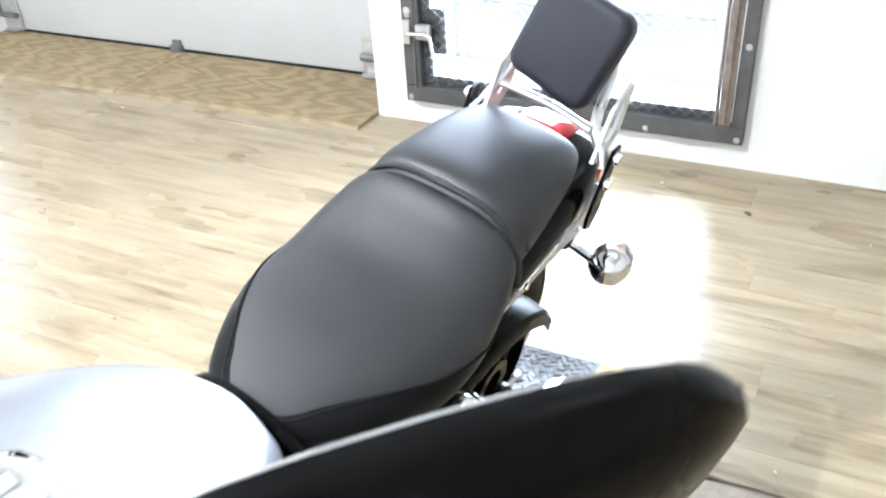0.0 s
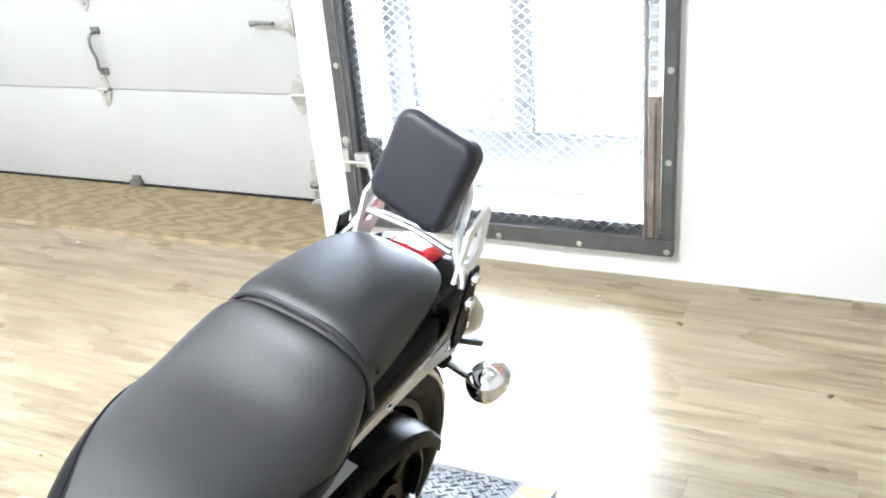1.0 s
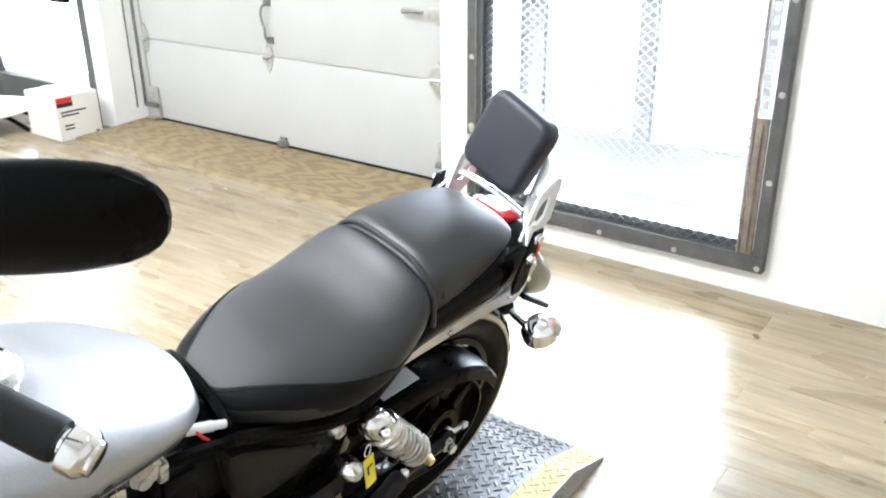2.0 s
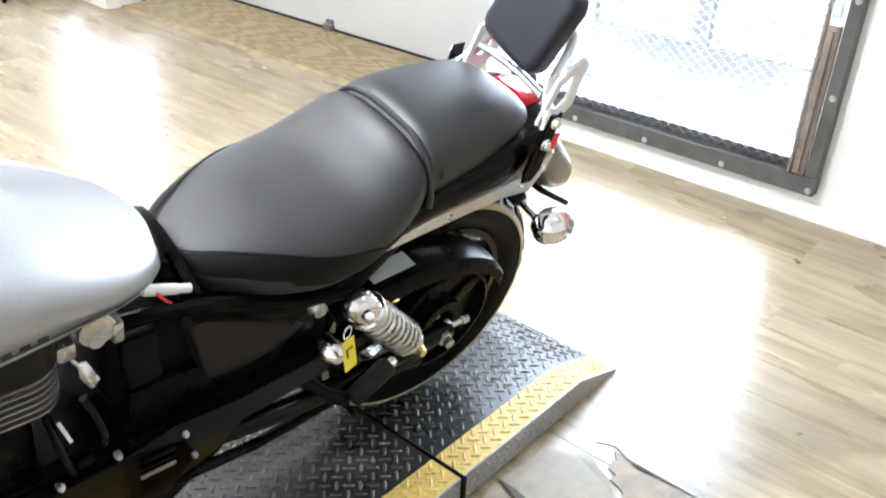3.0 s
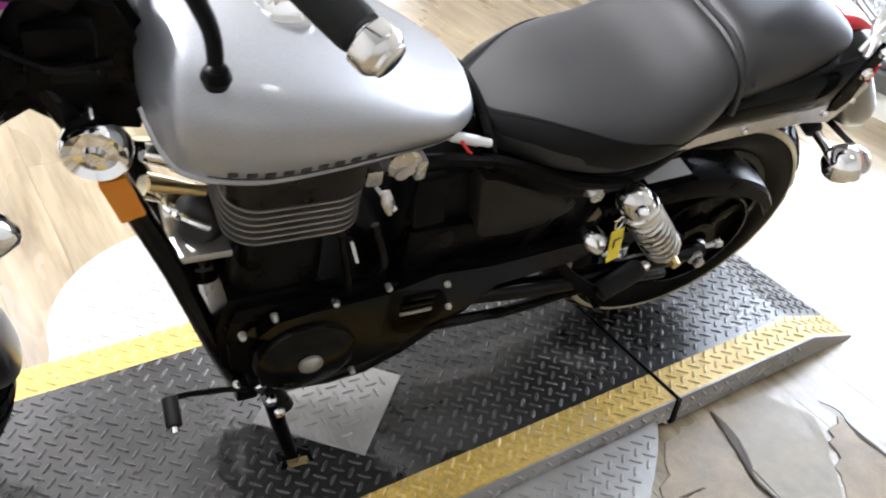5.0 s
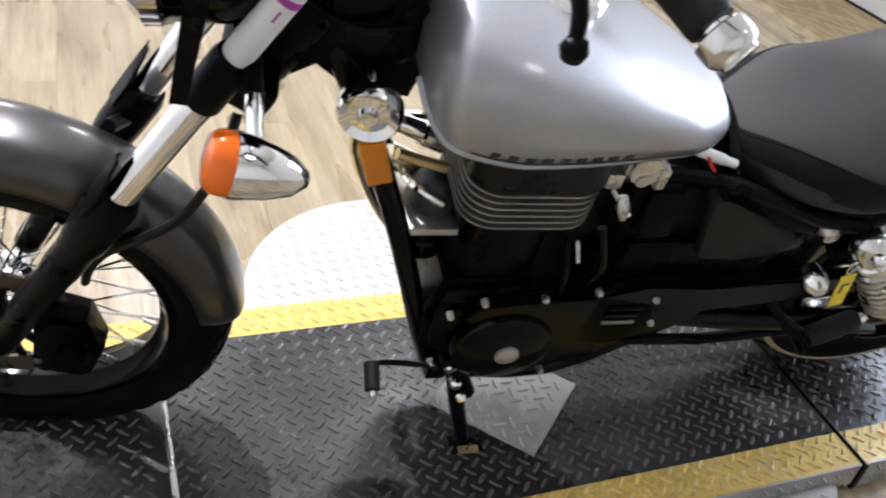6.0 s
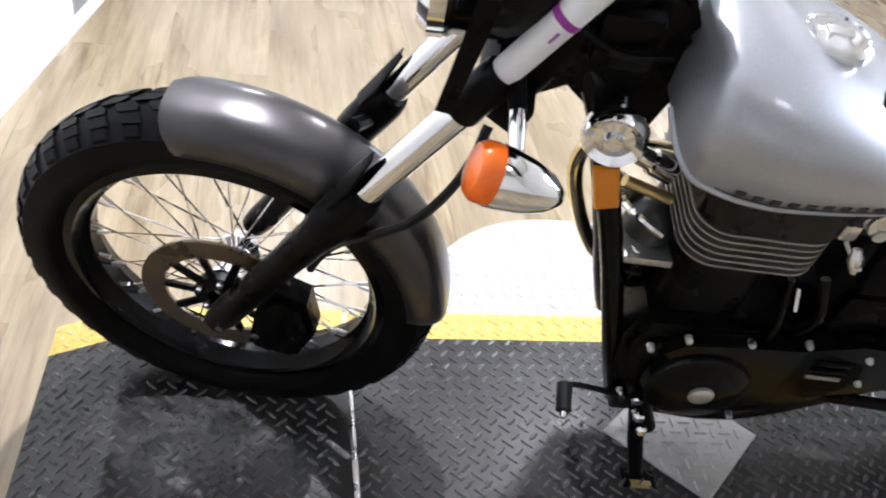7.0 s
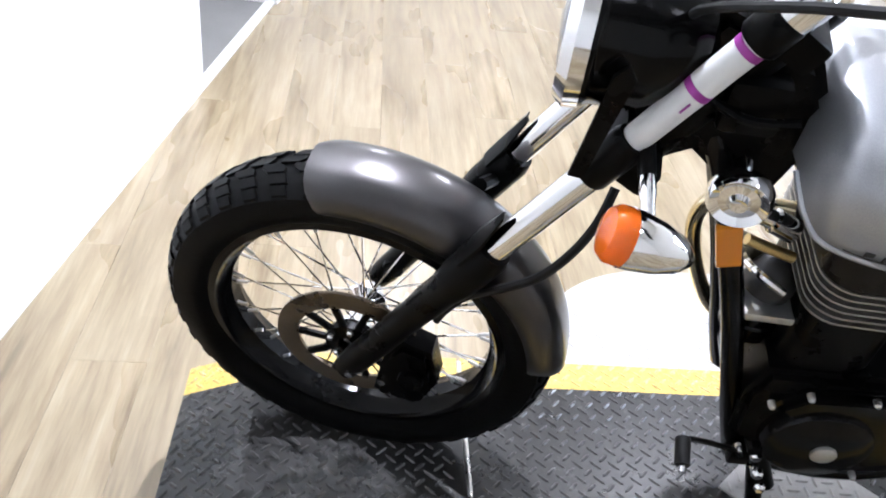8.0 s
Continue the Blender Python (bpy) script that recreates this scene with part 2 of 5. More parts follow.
CONC = worn("concrete", (0.52, 0.51, 0.49), 0.85, vary=0.15, scale=5, bump=0.3)
TEALF = worn("grey_back_floor", (0.22, 0.215, 0.21), 0.6, vary=0.15, scale=5)

# emissive plane added outdoors so the view through the doors blows out
GLOW = material("glowing_daylight_backdrop", (0.8, 0.8, 0.8), 1.0)
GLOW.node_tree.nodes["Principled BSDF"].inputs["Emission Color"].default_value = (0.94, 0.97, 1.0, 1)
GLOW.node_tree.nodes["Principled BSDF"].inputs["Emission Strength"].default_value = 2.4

# ---------------------------------------------------------------- mesh helpers
def part(name, bm, mat, parent=None, label="", smooth=True, m=None):
    me = bpy.data.meshes.new(name)
    bm.normal_update()
    bm.to_mesh(me)
    bm.free()
    for one in (mat if isinstance(mat, (list, tuple)) else (mat,)):
        me.materials.append(one)
    if smooth:
        for p in me.polygons:
            p.use_smooth = True
        me.set_sharp_from_angle(angle=radians(38))
    ob = new(name, me)
    if parent is not None:
        ob.parent = parent
    if m is not None:
        ob.matrix_basis = m
    if label:
        ob["label"] = label
    return ob

def joined(*bms):
    out = bmesh.new()
    for b in bms:
        me = bpy.data.meshes.new("tmp")
        b.to_mesh(me)
        b.free()
        out.from_mesh(me)
        bpy.data.meshes.remove(me)
    return out

def box(x0, x1, y0, y1, z0, z1, bevel=0.0, seg=2):
    bm = bmesh.new()
    bmesh.ops.create_cube(bm, size=1)
    for v in bm.verts:
        v.co = Vector((x0 + (v.co.x + 0.5) * (x1 - x0), y0 + (v.co.y + 0.5) * (y1 - y0), z0 + (v.co.z + 0.5) * (z1 - z0)))
    if bevel:
        bmesh.ops.bevel(bm, geom=bm.edges[:], offset=bevel, segments=seg, profile=0.6, affect="EDGES")
    return bm

def moved(bm, m):
    bmesh.ops.transform(bm, matrix=m, verts=bm.verts[:])
    return bm

def loft(rings, closed=True, caps=True):
    """Skin through rings of equally many points."""
    bm = bmesh.new()
    vs = [[bm.verts.new(p) for p in r] for r in rings]
    n = len(rings[0])
    for a, b in zip(vs, vs[1:]):
        for i in range(n if closed else n - 1):
            j = (i + 1) % n
            bm.faces.new((a[i], a[j], b[j], b[i]))
    if caps and closed:
        bm.faces.new(vs[0][::-1])
        bm.faces.new(vs[-1])
    bmesh.ops.recalc_face_normals(bm, faces=bm.faces[:])
    return bm

def smooth_path(pts, steps=6):
    """Points along a smooth curve through pts."""
    p = [Vector(q) for q in pts]
    out = []
    for i in range(len(p) - 1):
        a, b, c, d = p[max(i - 1, 0)], p[i], p[i + 1], p[min(i + 2, len(p) - 1)]
        for k in range(steps):
            t = k / steps
            out.append(0.5 * ((2 * b) + (c - a) * t + (2 * a - 5 * b + 4 * c - d) * t * t + (3 * b - a - 3 * c + d) * t ** 3))
    out.append(p[-1])
    return out

def tube(pts, r, n=10, steps=1, flat=1.0):
    """A round bar along pts; r is one radius or one for each point."""
    rs = list(r) if isinstance(r, (list, tuple)) else [r] * len(pts)
    if steps > 1:
        fine = smooth_path([(*q, 0) if len(q) == 2 else q for q in pts], steps)
        rs = [rs[min(int(i / steps), len(rs) - 2)] + (rs[min(int(i / steps) + 1, len(rs) - 1)] - rs[min(int(i / steps), len(rs) - 2)]) * ((i / steps) % 1) for i in range(len(fine) - 1)] + [rs[-1]]
        p = fine
    else:
        p = [Vector(q) for q in pts]
    rings, side = [], None
    for i, q in enumerate(p):
        d = (p[min(i + 1, len(p) - 1)] - p[max(i - 1, 0)]).normalized()
        if side is None:
            side = d.orthogonal().normalized()
        side = (side - d * side.dot(d)).normalized()
        up = d.cross(side)
        rings.append([q + rs[i] * (math.cos(2 * math.pi * k / n) * side + flat * math.sin(2 * math.pi * k / n) * up) for k in range(n)])
    return loft(rings)

def lathe(profile, n=32, axis="y", at=(0, 0, 0), closed=False):
    """Turns (radius, offset) pairs round an axis."""
    rings = []
    for r, h in profile:
        ring = []
        for k in range(n):
            a = 2 * math.pi * k / n
            c, s = r * math.cos(a), r * math.sin(a)
            ring.append({"y": (c, h, s), "z": (c, s, h), "x": (h, c, s)}[axis])
        rings.append([Vector(q) + Vector(at) for q in ring])
    if closed:
        rings.append(rings[0])
    bm = loft(rings, caps=not closed)
    if closed:
        bmesh.ops.remove_doubles(bm, verts=bm.verts[:], dist=1e-6)
    return bm

def along(a, b):
    """The pose with z from a towards b."""
    d = Vector(b) - Vector(a)
    return Matrix.Translation(a) @ d.to_track_quat("Z", "Y").to_matrix().to_4x4()

def turned(profile, a, b, n=20):
    """A turned piece: (radius, share of the way from a to b) pairs."""
    size = (Vector(b) - Vector(a)).length
    return moved(lathe([(r, h * size) for r, h in profile], n, "z"), along(a, b))

def plate(outline, thick, bevel=0.0):
    """A flat sheet from its outline in x, y, with its top at z = 0."""
    bm = loft([[(x, y, -thick) for x, y in outline], [(x, y, 0) for x, y in outline]])
    if bevel:
        bmesh.ops.bevel(bm, geom=[e for e in bm.edges if abs(e.verts[0].co.z) < 1e-6 and abs(e.verts[1].co.z) < 1e-6], offset=bevel, segments=1, affect="EDGES")
    return bm

def side_plate(outline, y0, y1, bevel=0.0):
    """A sheet from its outline in x, z, between y0 and y1."""
    bm = loft([[(x, y0, z) for x, z in outline], [(x, y1, z) for x, z in outline]])
    if bevel:
        bmesh.ops.bevel(bm, geom=[e for e in bm.edges if abs(e.verts[0].co.y - e.verts[1].co.y) < 1e-6 and abs(e.verts[0].co.y - y1) < 1e-6], offset=bevel, segments=2, affect="EDGES")
    return bm

def thing(name, at, label, category, group="", kind="", m=None):
    ob = new(name)
    ob.empty_display_size = 0.1
    ob.matrix_basis = m if m is not None else Matrix.Translation(at)
    return tagged(ob, label, category, group, kind)

def bolt_head(r=0.008, h=0.006):
    """A hexagon head whose seat is at z = 0."""
    return joined(lathe([(r * 1.25, 0), (r * 1.25, h * 0.25), (r, h * 0.3)], 14, "z"), lathe([(r, h * 0.25), (r, h * 0.85), (r * 0.85, h)], 6, "z"))

# ---------------------------------------------------------------- the room
def structure(name, bm, mat, label, category, smooth=False):
    return tagged(part(name, bm, mat, None, "", smooth), label, category, "", "structure")

floor = structure("floor", box(-6.3, 3.2, -3.6, 3.52, -0.12, -0.005), GROUT, "wood-look vinyl plank floor, glossy and scuffed", "floor")
structure("ground", box(-400, 400, 3.9, 800, -0.3, -0.1), CONC, "pale concrete ground outside the doors", "ground")
structure("backdrop", box(-40, 40, 14.0, 14.2, -0.1, 18), GLOW, "glowing plane added far outside the doors for overexposed daylight", "backdrop")
structure("ceiling", box(-6.3, 3.2, -3.6, 3.52, 3.2, 3.35), CEIL, "plain white painted ceiling", "ceiling")
structure("wall_north", joined(
    box(-0.15, 3.2, 3.0, 3.4, -0.1, 3.2), box(-1.27, -0.15, 3.0, 3.4, -0.1, 0.185), box(-1.27, -0.15, 3.0, 3.4, 2.03, 3.2),
    box(-1.505, -1.27, 3.0, 3.4, -0.1, 3.2), box(-4.05, -1.505, 3.0, 3.4, 2.3, 3.2),
    box(-4.20, -4.05, 3.09, 3.4, -0.1, 3.2), box(-6.3, -4.20, 3.09, 3.4, 2.1, 3.2), box(-6.3, -5.45, 3.0, 3.4, -0.1, 2.1)),
    WALL, "smooth white painted wall with three openings", "wall")
structure("wall_east", box(3.2, 3.4, -3.6, 3.4, -0.1, 3.2), WALL, "plain white painted wall", "wall")
structure("wall_west", box(-7.0, -6.3, -3.6, 3.4, -0.1, 3.2), WALL, "plain white painted wall", "wall")
structure("wall_back", box(-6.3, 3.2, -3.8, -3.6, -0.1, 3.2), WALL, "plain white painted wall of the back room", "wall")
# the partition beside the lift runs at ten degrees to the north wall, with a doorway in it
SW = pose(-2.04, -0.728, 0, 0, 0, -8.6)
structure("wall_south", moved(joined(box(0, 5.5, -0.12, 0, -0.1, 3.2), box(-0.86, 0, -0.12, 0, 2.1, 3.2), box(-4.2, -0.86, -0.12, 0, -0.1, 3.2)), SW),
          WALL, "white painted partition with an open doorway", "wall")
structure("door_threshold", moved(box(-0.86, 0.0, -0.035, 0.0, -0.004, 0.012, 0.003), SW), WHITEP, "white threshold strip across the doorway floor", "threshold")
structure("baseboard", moved(joined(box(-4.1, -0.862, 0.001, 0.014, 0, 0.09, 0.003), box(-0.862, -0.85, -0.12, 0.014, 0, 2.1, 0.003)), SW), WHITEP, "white trim at the foot of the partition", "baseboard")
structure("back_floor", moved(box(-4.2, 5.4, -2.6, -0.04, -0.004, 0.004), SW), TEALF, "grey floor of the room behind the partition", "floor")

plank_me = None
PW, PL = 0.152, 1.22
rng = random.Random(4)
row, y = 0, -1.83
while y < 3.35:
    x = -6.28
    first = PL * (0.30 + 0.35 * (row % 3)) - rng.uniform(0, 0.2)
    while x < 3.15:
        size = min(first if x < -6.27 else PL, 3.19 - x)
        if size == PL and plank_me:
            p = new("plank", plank_me)
            p.parent = floor
        else:
            p = part("plank", box(0, size - 0.0003, 0, PW - 0.0003, -0.005, 0.0, 0.0003, 1), VINYL, floor, "", False)
            if size == PL:
                plank_me = p.data
        p.location = (x, y, rng.uniform(-0.0003, 0.0))
        x += size
    y += PW
    row += 1

# lifted and torn vinyl beside the lift
def torn(outline, z, thick):
    bm = plate(outline, thick, 0.001)
    for v in bm.verts:
        v.co.z += z + 0.003 * noise.noise(Vector((v.co.x * 9, v.co.y * 9, 0)))
    return bm

def ragged(pts, n, amp, seed):
    r = random.Random(seed)
    out = []
    for (ax, ay), (bx, by) in zip(pts, pts[1:] + pts[:1]):
        for k in range(n):
            t = k / n
            out.append((ax + (bx - ax) * t + r.uniform(-amp, amp), ay + (by - ay) * t + r.uniform(-amp, amp)))
    return out

def split_line(pts, width, parent, seed):
    """A thin dark crack along pts."""
    fine = smooth_path([(x, y, 0) for x, y in pts], 5)
    r = random.Random(seed)
    left, right = [], []
    for i, p in enumerate(fine):
        d = (fine[min(i + 1, len(fine) - 1)] - fine[max(i - 1, 0)]).normalized()
        w = width * r.uniform(0.35, 1.0) * (0.3 + 0.7 * math.sin(math.pi * (i + 0.5) / len(fine)))
        j = r.uniform(-0.002, 0.002)
        left.append((p.x - d.y * (w + j), p.y + d.x * (w + j)))
        right.append((p.x + d.y * (w - j), p.y - d.x * (w - j)))
    part("split", torn(left + right[::-1], 0.0052, 0.002), CRACK, parent, "dark split in the vinyl", False)

patch = thing("torn_vinyl_flap", (0, 0, 0), "curled torn sheet of worn grey vinyl beside the lift", "torn flooring")
edge_a = [(-0.104, 1.311), (-0.062, 1.314), (-0.024, 1.305), (0.016, 1.280), (0.052, 1.256), (0.098, 1.252), (0.154, 1.258)]
edge_b = [(-0.018, 1.552), (0.024, 1.567), (0.056, 1.553), (0.099, 1.545), (0.175, 1.548), (0.300, 1.552), (0.46, 1.545)]
part("sheet", torn(ragged(edge_a + [(0.21, 1.27), (0.190, 1.320), (0.183, 1.361), (0.150, 1.398), (0.070, 1.464), (0.005, 1.505), (-0.09, 1.46)], 3, 0.003, 3), 0.0050, 0.004), WORNV, patch, "", False)
split_line(edge_a + [(0.22, 1.25)], 0.0024, patch, 5)
split_line(edge_b, 0.0018, patch, 6)
split_line([(0.188, 1.320), (0.182, 1.34), (0.184, 1.361)], 0.0025, patch, 7)
patch2 = thing("torn_vinyl_strip", (0, 0, 0), "bare brown patch where the vinyl has come away near the lift", "torn flooring")
part("bare_patch", torn(ragged([(-0.105, 1.298), (-0.03, 1.297), (0.04, 1.245), (0.15, 1.24), (0.16, 1.10), (0.02, 1.06), (-0.09, 1.17)], 5, 0.010, 9), 0.0030, 0.002), SUBFLOOR, patch2, "", False)
part("bare_patch", torn(ragged([(0.03, 1.55), (0.33, 1.535), (0.38, 1.44), (0.20, 1.37), (0.15, 1.41), (0.07, 1.475)], 5, 0.010, 12), 0.0030, 0.002), SUBFLOOR, patch2, "", False)
split_line([(0.025, 1.09), (0.028, 1.12), (0.03, 1.15)], 0.003, patch2, 8)

chips = random.Random(21)
def chip(x, y, s):
    bm = plate(ragged([(0, 0), (s, 0.2 * s), (s * 0.9, s * 0.6), (0.1 * s, s * 0.5)], 2, s * 0.12, int(x * 1000)), 0.004, 0.001)
    t = tagged(part("floor_debris", bm, chips.choice((SUBFLOOR, GROUT, WHITEPL)), None, "", False, pose(x, y, 0.0045, 0, 0, chips.uniform(0, 360))), "small chip of debris lying on the vinyl floor", "debris", "floor debris")
for x, y, s in ((0.037, 2.925, 0.02), (0.443, 2.425, 0.018), (-0.024, 2.70, 0.03), (0.62, 2.1, 0.016), (-0.3, 2.80, 0.014), (0.35, 2.62, 0.012),
                (-1.8, 2.60, 0.03), (-2.6, 2.70, 0.02), (-2.2, 1.9, 0.012), (-1.5, 1.5, 0.012), (0.3, 1.9, 0.012), (0.22, 1.62, 0.012)):
    chip(x, y, s)

# plywood threshold before the overhead door
ply = thing("plywood_threshold", (0, 0, 0), "worn bare plywood ramp before the overhead door", "plywood board")
for xa, xb in ((-4.04, -2.78), (-2.775, -1.51)):
    ya, yb = 2.799 + 0.018 * (xa + 3.51), 2.799 + 0.018 * (xb + 3.51)
    part("board", loft([[(xa, ya, 0.0), (xa, ya + 0.015, 0.013), (xa, 3.36, 0.03), (xa, 3.36, 0.0)], [(xb, yb, 0.0), (xb, yb + 0.015, 0.013), (xb, 3.36, 0.03), (xb, 3.36, 0.0)]]), PLY, ply, "", False)

# ---------------------------------------------------------------- overhead door
def hinge(parent, x, z, w=1.0):
    leaf = [(0, -0.09), (0.02 * w, -0.07), (0.042 * w, -0.012), (0.042 * w, 0.012), (0.02 * w, 0.07), (0, 0.09), (-0.02 * w, 0.07), (-0.042 * w, 0.012), (-0.042 * w, -0.012), (-0.02 * w, -0.07)]
    h = part("hinge", joined(side_plate([(x + a, z + b) for a, b in leaf], 3.319, 3.324), tube([(x - 0.04, 3.312, z), (x + 0.04, 3.312, z)], 0.009, 8),
             tube([(x - 0.02, 3.318, z), (x - 0.02, 3.295, z - 0.012), (x + 0.02, 3.295, z - 0.012), (x + 0.02, 3.318, z)], 0.006, 6)), GALV, parent, "galvanised hinge")
    for dz in (-0.055, 0.055):
        part("bolt", moved(bolt_head(0.006, 0.006), pose(x, 3.319, z + dz, 90)), GALV, h)

gdoor = thing("garage_door", (-2.9, 3.33, 0), "white sectional overhead garage door, closed, with galvanised hinges", "garage door", "", "structure")
gdoor.matrix_basis = Matrix()
z0 = 0.035
for z1 in (0.525, 0.985, 1.445, 1.905, 2.36):
    sec = joined(box(-4.03, -1.60, 3.325, 3.37, z0, z1 - 0.003, 0.004))
    part("panel", sec, DOORW, gdoor, "", True)
    if z1 < 2.0:
        for x in (-3.97, -2.90, -1.76):
            hinge(gdoor, x, z1)
    z0 = z1
part("bottom_seal", box(-4.03, -1.60, 3.318, 3.365, 0.012, 0.04, 0.006), RUBBER, gdoor, "black rubber strip")
part("strut", box(-4.03, -3.985, 3.312, 3.324, 0.04, 2.3, 0.003), DOORW, gdoor)
part("lift_handle", joined(tube([(-2.875, 3.318, 0.62), (-2.865, 3.285, 0.63), (-2.86, 3.278, 0.68), (-2.88, 3.278, 0.74), (-2.875, 3.285, 0.79), (-2.865, 3.318, 0.80)], 0.0075, 8, 4),
            box(-2.895, -2.845, 3.314, 3.324, 0.79, 0.825, 0.003), box(-2.895, -2.845, 3.314, 3.324, 0.595, 0.63, 0.003)), TRACKM, gdoor, "dark lift handle")
lock = part("slide_lock", joined(box(-1.80, -1.74, 3.304, 3.324, 0.81, 0.86, 0.005), box(-1.755, -1.73, 3.308, 3.324, 0.78, 0.89, 0.004)), GALV, gdoor, "galvanised slide lock")
part("lever", tube([(-1.82, 3.295, 0.835), (-1.88, 3.285, 0.84), (-1.93, 3.285, 0.836)], [0.009, 0.009, 0.014], 8), TRACKM, lock)
part("foot_bracket", joined(box(-2.86, -2.79, 3.296, 3.322, 0.03, 0.062, 0.003), box(-2.85, -2.80, 3.31, 3.324, 0.06, 0.085, 0.003)), TRACKM, gdoor, "dull steel step bracket")
for x in (-3.95, -1.70):
    b = part("corner_bracket", joined(box(x - 0.05, x + 0.05, 3.306, 3.323, 0.035, 0.23, 0.004), box(x - 0.045, x + 0.045, 3.27, 3.31, 0.035, 0.05, 0.003)), GALV, gdoor, "galvanised corner bracket")
    part("roller", tube([(x + 0.05, 3.295, 0.12), (x - 0.05, 3.295, 0.12)], 0.016, 12), TRACKM, b)
    for k in range(3):
        part("bolt", moved(bolt_head(0.007, 0.007), pose(x + (-0.02, 0.02, 0.0)[k], 3.306, 0.08 + 0.055 * k, 90)), GALV, b)
for x, s in ((-4.06, 1), (-1.56, -1)):
    tr = tagged(part("door_track", joined(box(x - 0.004, x, 3.25, 3.31, 0.10, 2.3), box(x - 0.004, x + s * 0.035, 3.306, 3.311, 0.10, 2.3), box(x - 0.004, x + s * 0.02, 3.249, 3.253, 0.10, 2.3)), TRACKM, None, "", False),
                "dull steel roller track beside the overhead door", "door track", "", "structure")
    for z in (0.2, 0.8, 1.5):
        part("track_bracket", joined(box(x - 0.03, x + 0.001, 3.25, 3.256, z, z + 0.05), box(x - 0.03, x - 0.026, 3.25, 3.34, z, z + 0.05)), GALV, tr)

# ---------------------------------------------------------------- screen door of expanded steel
screen = thing("security_screen", (0, 0, 0), "grey steel security screen of expanded mesh bolted to the wall", "security screen")
X0, X1, Z0, Z1 = -1.343, -0.084, 0.104, 2.10
def angle(x0, x1, z0, z1):
    return box(x0, x1, 2.955, 2.998, z0, z1, 0.003, 1)
rails = [part("bottom_rail", angle(X0, X1, Z0, Z0 + 0.064), FRAME, screen), part("top_rail", angle(X0, X1, Z1 - 0.085, Z1), FRAME, screen),
         part("side_rail", angle(X0, X0 + 0.07, Z0 + 0.065, Z1 - 0.086), FRAME, screen), part("side_rail", angle(X1 - 0.042, X1, Z0 + 0.065, Z1 - 0.086), FRAME, screen)]
part("inner_bar", box(X0 + 0.044, X0 + 0.052, 2.947, 2.957, Z0 + 0.055, Z1 - 0.09, 0.003), TRACKM, screen, "thin steel rod")
part("backing_strip", joined(box(X0 + 0.071, X0 + 0.105, 2.988, 2.996, Z0 + 0.05, Z1 - 0.09), box(X0 + 0.106, X1 - 0.072, 2.988, 2.996, Z0 + 0.05, 0.203)), FRAME, screen, "dark strip behind the mesh", False)
chan = part("hinge_channel", joined(box(X1 - 0.086, X1 - 0.046, 2.95, 2.97, 0.17, 0.66, 0.004), box(X1 - 0.071, X1 - 0.061, 2.940, 2.955, 0.18, 0.64, 0.003), box(X1 - 0.099, X1 - 0.089, 2.945, 2.972, 0.17, 2.0, 0.002)), RUST, screen, "rusty steel channel")
for k in range(30):
    part("slot_tab", box(X1 - 0.079, X1 - 0.059, 2.953, 2.958, 0.69 + 0.045 * k, 0.716 + 0.045 * k, 0.002, 1), GALV, chan)
bh = bolt_head(0.0085, 0.006)
bme = bpy.data.meshes.new("bolt")
bh.to_mesh(bme)
bme.materials.append(GALV)
for x, z in [(-0.103 - 0.305 * k, 0.122) for k in range(5)] + [(-0.103, 0.440 + 0.301 * k) for k in range(6)] + [(X0 + 0.025, 0.440 + 0.301 * k) for k in range(6)]:
    b = new("bolt", bme)
    b.parent, b.matrix_basis = rails[0], pose(x, 2.955, z, 90)
    b.parent = screen

def expanded(x0, x1, z0, z1, cw, ch, w, y):
    """Slit and stretched steel sheet: diamond openings between flat strands."""
    vs, fs = [], []
    def strand(ax, az, bx, bz):
        k = len(vs)
        for x, z, s in ((ax, az, -1), (bx, bz, -1), (bx, bz, 1), (ax, az, 1)):
            vs.append((x, y - 0.0025 * s, z + s * w / 2))
        for x, z, s in ((ax, az, -1), (bx, bz, -1), (bx, bz, 1), (ax, az, 1)):
            vs.append((x, y + 0.003 - 0.0025 * s, z + s * w / 2))
        fs.extend([(k, k + 1, k + 2, k + 3), (k + 7, k + 6, k + 5, k + 4), (k, k + 4, k + 5, k + 1), (k + 3, k + 2, k + 6, k + 7)])
    nx, nz = int((x1 - x0) / cw), int((z1 - z0) / ch)
    for j in range(nz + 1):
        for i in range(2 * nx):
            up = (i + j) % 2
            za = z0 + j * ch
            strand(x0 + i * cw / 2, za + (ch / 2 if up else -ch / 2), x0 + (i + 1) * cw / 2, za + (-ch / 2 if up else ch / 2))
    me = bpy.data.meshes.new("mesh_panel")
    me.from_pydata(vs, [], fs)
    bm = bmesh.new()
    bm.from_mesh(me)
    bpy.data.meshes.remove(me)
    return bm
tagged(part("mesh_panel", expanded(X0 + 0.075, X1 - 0.075, 0.172, 2.02, 0.042, 0.0165, 0.0042, 2.978), MESH, screen, "grey expanded steel mesh", False), kind="stuff")
